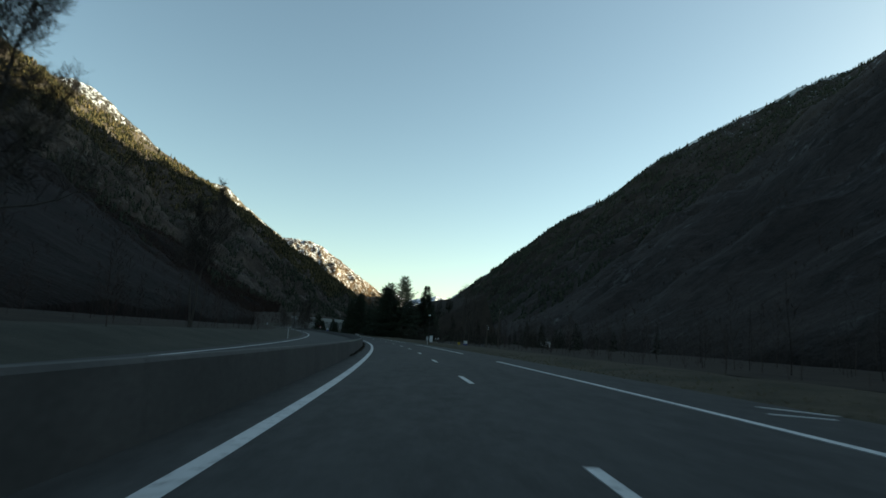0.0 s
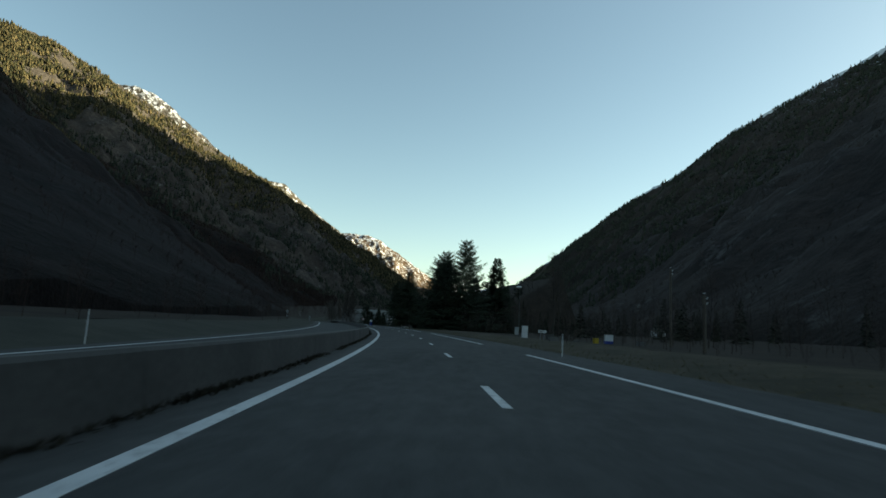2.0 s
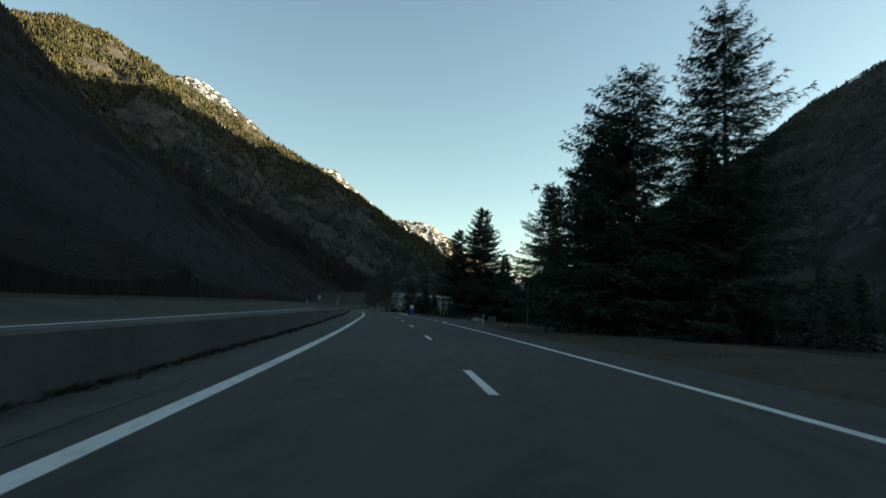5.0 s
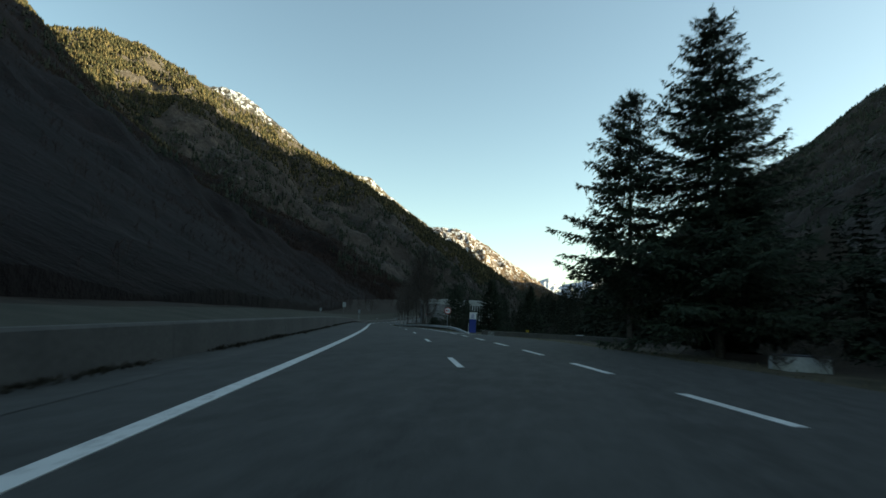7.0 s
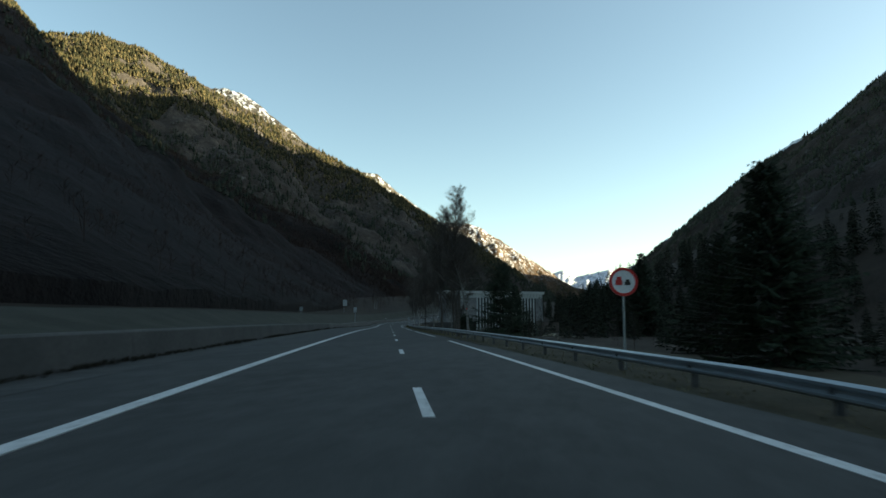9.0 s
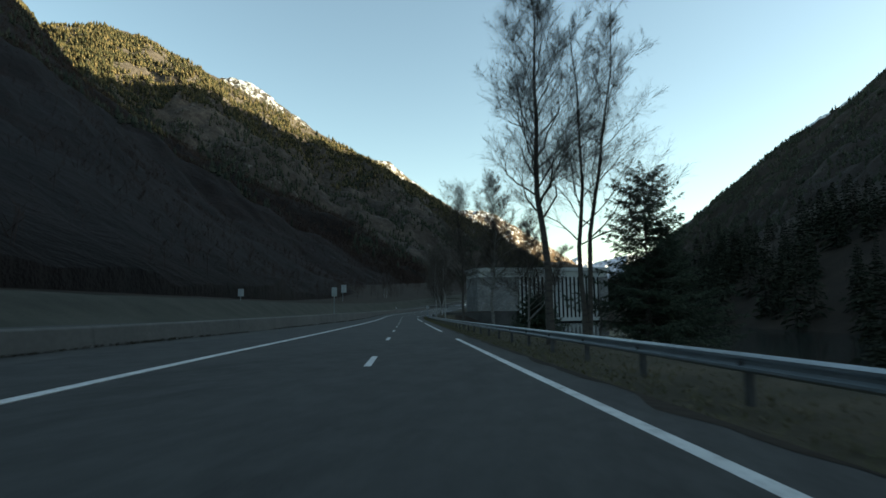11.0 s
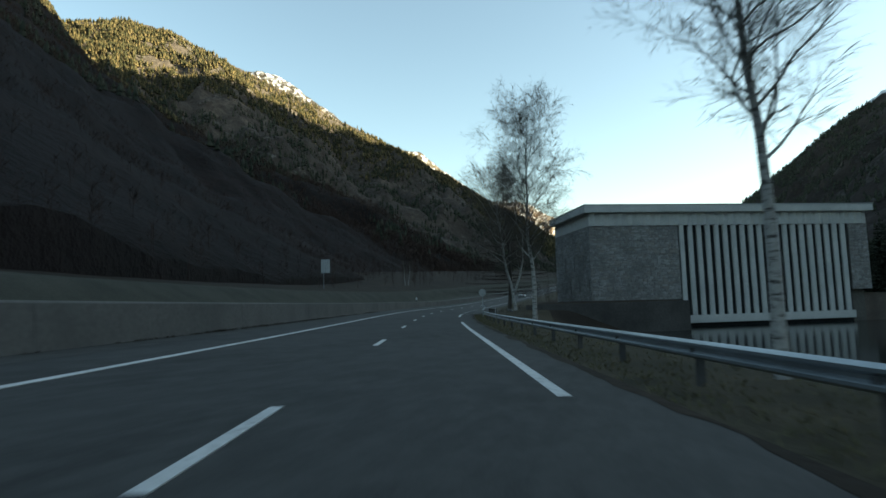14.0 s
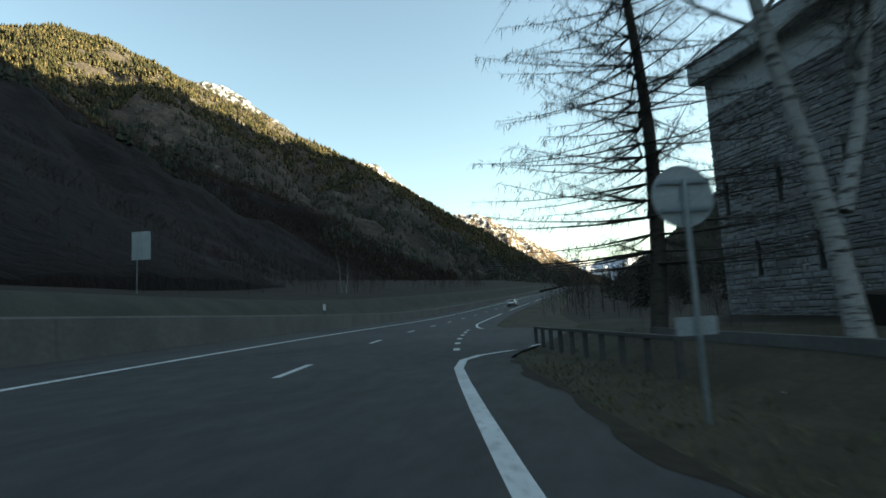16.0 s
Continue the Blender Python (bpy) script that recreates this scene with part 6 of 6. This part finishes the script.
for k in (-0.17, 0.17):
    part("rail", boxed(-0.3, 0.3, -0.045, -0.012, 2.25 - g + k - 0.025, 2.25 - g + k + 0.025), STEEL, plate)
bm = rounded_slab(0.5, 0.22, 0.02, 0.03)
bm.transform(Matrix.Translation((0, 0, 0.7 - g)))
part("lower_plate", bm, SIGN_BACK, t, "small grey plate")

# low fence at the turning
fence = thing("fence", Matrix.Identity(4), "low grey weathered fence with square posts", "fence")
p0, p1 = (494.5, 6.9), (481.0, 7.7)
for i in range(10):
    k = i / 9
    s, u = p0[0] + (p1[0] - p0[0]) * k, p0[1] + (p1[1] - p0[1]) * k
    bm = boxed(-0.07, 0.07, -0.07, 0.07, -0.4, 0.70, bevel=0.012)
    bm.transform(stand(s, u, z=bank_right(s, u)))
    part("post", bm, CONCRETE, fence)
for i in range(9):
    a = [p0[j] + (p1[j] - p0[j]) * i / 9 for j in (0, 1)]
    b = [p0[j] + (p1[j] - p0[j]) * (i + 1) / 9 for j in (0, 1)]
    for hh in (0.74,):
        pa, pb = at(*a, z=bank_right(*a) + hh), at(*b, z=bank_right(*b) + hh)
        bm = boxed(-0.08, 0.08, -(pb - pa).length / 2 + 0.003, (pb - pa).length / 2 - 0.003, -0.04, 0.05, bevel=0.01)
        bm.transform(Matrix.Translation((pa + pb) / 2) @ (pb - pa).to_track_quat("Y", "Z").to_matrix().to_4x4())
        part("top_rail", bm, CONCRETE, fence)


# ---- low things under the spruces and in the yard ----
def low_box(name, s, u, w, d, h, body_mat, lid_mat, label, category, turn=0.0):
    t = thing(name, stand(s, u, z=bank_right(s, u), turn=turn), label, category)
    part("body", boxed(-w / 2, w / 2, 0, d, -0.1, h - 0.06, bevel=0.012), body_mat, t)
    part("lid", boxed(-w / 2 - 0.02, w / 2 + 0.02, -0.02, d + 0.02, h - 0.057, h, bevel=0.01), lid_mat, t)
    return t


low_box("planter", 226.4, 11.9, 1.75, 0.5, 0.52, CONCRETE_LIGHT, BLUE_GREY, "low white concrete planter under the spruces", "planter", -20)
low_box("waste_bin", 216.2, 11.6, 0.95, 0.7, 0.76, CONCRETE_DARK, CONCRETE_DARK, "low grey stained bin beside the lay-by", "bin", -6)
low_box("hive_box", 105.4, 16.2, 0.66, 0.5, 0.26, BLUE, BLUE, "blue wooden box under a white one in the yard", "box", -8)
t = thing("hive_box", stand(105.4, 16.2, z=bank_right(105.4, 16.2) + 0.262, turn=-8), "white wooden box stacked on a blue box", "box")
part("body", boxed(-0.33, 0.33, 0.0, 0.5, 0.0, 0.50, bevel=0.012), WHITE, t)
part("lid", boxed(-0.35, 0.35, -0.02, 0.52, 0.502, 0.54, bevel=0.01), WHITE, t)
low_box("hive_box", 104.6, 14.8, 0.36, 0.4, 0.52, YELLOW, WOOD, "small yellow wooden box in the yard", "box", 5)
low_box("hive_box", 108.6, 20.6, 0.68, 0.5, 0.36, MORTAR, MORTAR, "low pale wooden box in the yard", "box", -4)
low_box("hive_box", 103.8, 10.9, 0.70, 0.5, 0.38, MORTAR, CONCRETE_DARK, "low grey wooden box near the verge", "box", 3)
low_box("hive_box", 105.0, 13.2, 0.48, 0.4, 0.34, MORTAR, WOOD, "small pale wooden box in the yard", "box", -10)
for s, u, h in ((94.0, 9.0, 1.0), (225.6, 12.3, 1.1), (226.6, 11.4, 0.9)):
    grown("shrub", stand(s, u, z=bank_right(s, u) - 0.05), *bare_tree(int(s), h, 0.55, (0, 0), 0.1, 2, twigs=0.12), BARK, TWIG, "small leafless shrub with dark twigs", "shrub")


def boulder(s, u, w, h, seed, material, label):
    r = random.Random(seed)
    bm = bmesh.new()
    bmesh.ops.create_icosphere(bm, subdivisions=2, radius=0.5)
    for v in bm.verts:
        k = 1 + 0.28 * noise.noise(v.co * 2.6 + Vector((seed, 0, 0)))
        v.co = Vector((v.co.x * w * k, v.co.y * w * 0.8 * k, (v.co.z * k + 0.28) * h))
    t = thing("boulder", stand(s, u, z=bank_right(s, u), turn=r.uniform(0, 180)), label, "rock")
    part("rock", bm, material, t)


for s, u, w, h, k in ((194.6, 8.3, 0.42, 0.40, 1), (194.2, 8.8, 0.34, 0.30, 2), (194.0, 8.1, 0.24, 0.20, 3)):
    boulder(s, u, w, h, k, MORTAR, "pale broken stone heaped on the verge")


# ---- white car ----
def side_glass(x):
    """A band of side glass that follows the slope of the cabin."""
    bm = bmesh.new()
    k = 1 if x > 0 else -1
    out = [bm.verts.new((k * (0.875 - 0.19 * (z - 1.0) / 0.45 * 1.05), y, z)) for y, z in ((-1.75, 1.04), (0.85, 1.04), (0.30, 1.40), (-1.6, 1.40))]
    f = bm.faces.new(out)
    q = bmesh.ops.extrude_face_region(bm, geom=[f])
    bmesh.ops.translate(bm, vec=(-0.05 * k, 0, 0), verts=[v for v in q["geom"] if isinstance(v, bmesh.types.BMVert)])
    bmesh.ops.recalc_face_normals(bm, faces=bm.faces)
    return bm


def hatchback(m, label):
    car = thing("car", m, label, "car")
    bm = bmesh.new()
    hull = [(-2.1, 0.35), (-2.12, 0.75), (-2.0, 0.98), (-1.75, 1.42), (-0.6, 1.5), (0.35, 1.46), (1.05, 1.0), (1.95, 0.84), (2.1, 0.6), (2.08, 0.3)]
    L = [bm.verts.new((-0.86 if z < 1.1 else -0.66, y, z)) for y, z in hull]
    R = [bm.verts.new((0.86 if z < 1.1 else 0.66, y, z)) for y, z in hull]
    bm.faces.new(L)
    bm.faces.new(R[::-1])
    for i in range(len(hull)):
        j = (i + 1) % len(hull)
        bm.faces.new((L[j], L[i], R[i], R[j]))
    bmesh.ops.recalc_face_normals(bm, faces=bm.faces)
    bmesh.ops.bevel(bm, geom=list(bm.edges), offset=0.05, segments=2, affect="EDGES")
    body = part("body", bm, WHITE, car, "white painted body")
    glass = bmesh.new()
    vs = [glass.verts.new(p) for p in ((-0.62, -2.0, 1.02), (0.62, -2.0, 1.02), (0.55, -1.79, 1.38), (-0.55, -1.79, 1.38))]
    f = glass.faces.new(vs)
    q = bmesh.ops.extrude_face_region(glass, geom=[f])
    bmesh.ops.translate(glass, vec=(0, 0.06, -0.02), verts=[v for v in q["geom"] if isinstance(v, bmesh.types.BMVert)])
    part("rear_window", glass, DARK_GLASS, body, "dark rear window")
    for x in (-0.7, 0.7):
        part("tail_light", boxed(x - 0.12, x + 0.12, -2.15, -2.06, 0.72, 0.92, bevel=0.02), RED, body, "red tail light")
        part("side_window", side_glass(x), DARK_GLASS, body, "dark side window")
        for y in (-1.3, 1.35):
            wheel(car, x * 1.1, y, 0.31, 0.31, 0.2)
    part("bumper", boxed(-0.8, 0.8, -2.17, -2.05, 0.36, 0.6, bevel=0.03), BLACK, body, "dark lower bumper")
    return car


hatchback(stand(600, 1.8, 0.0), "white hatchback on the road ahead")
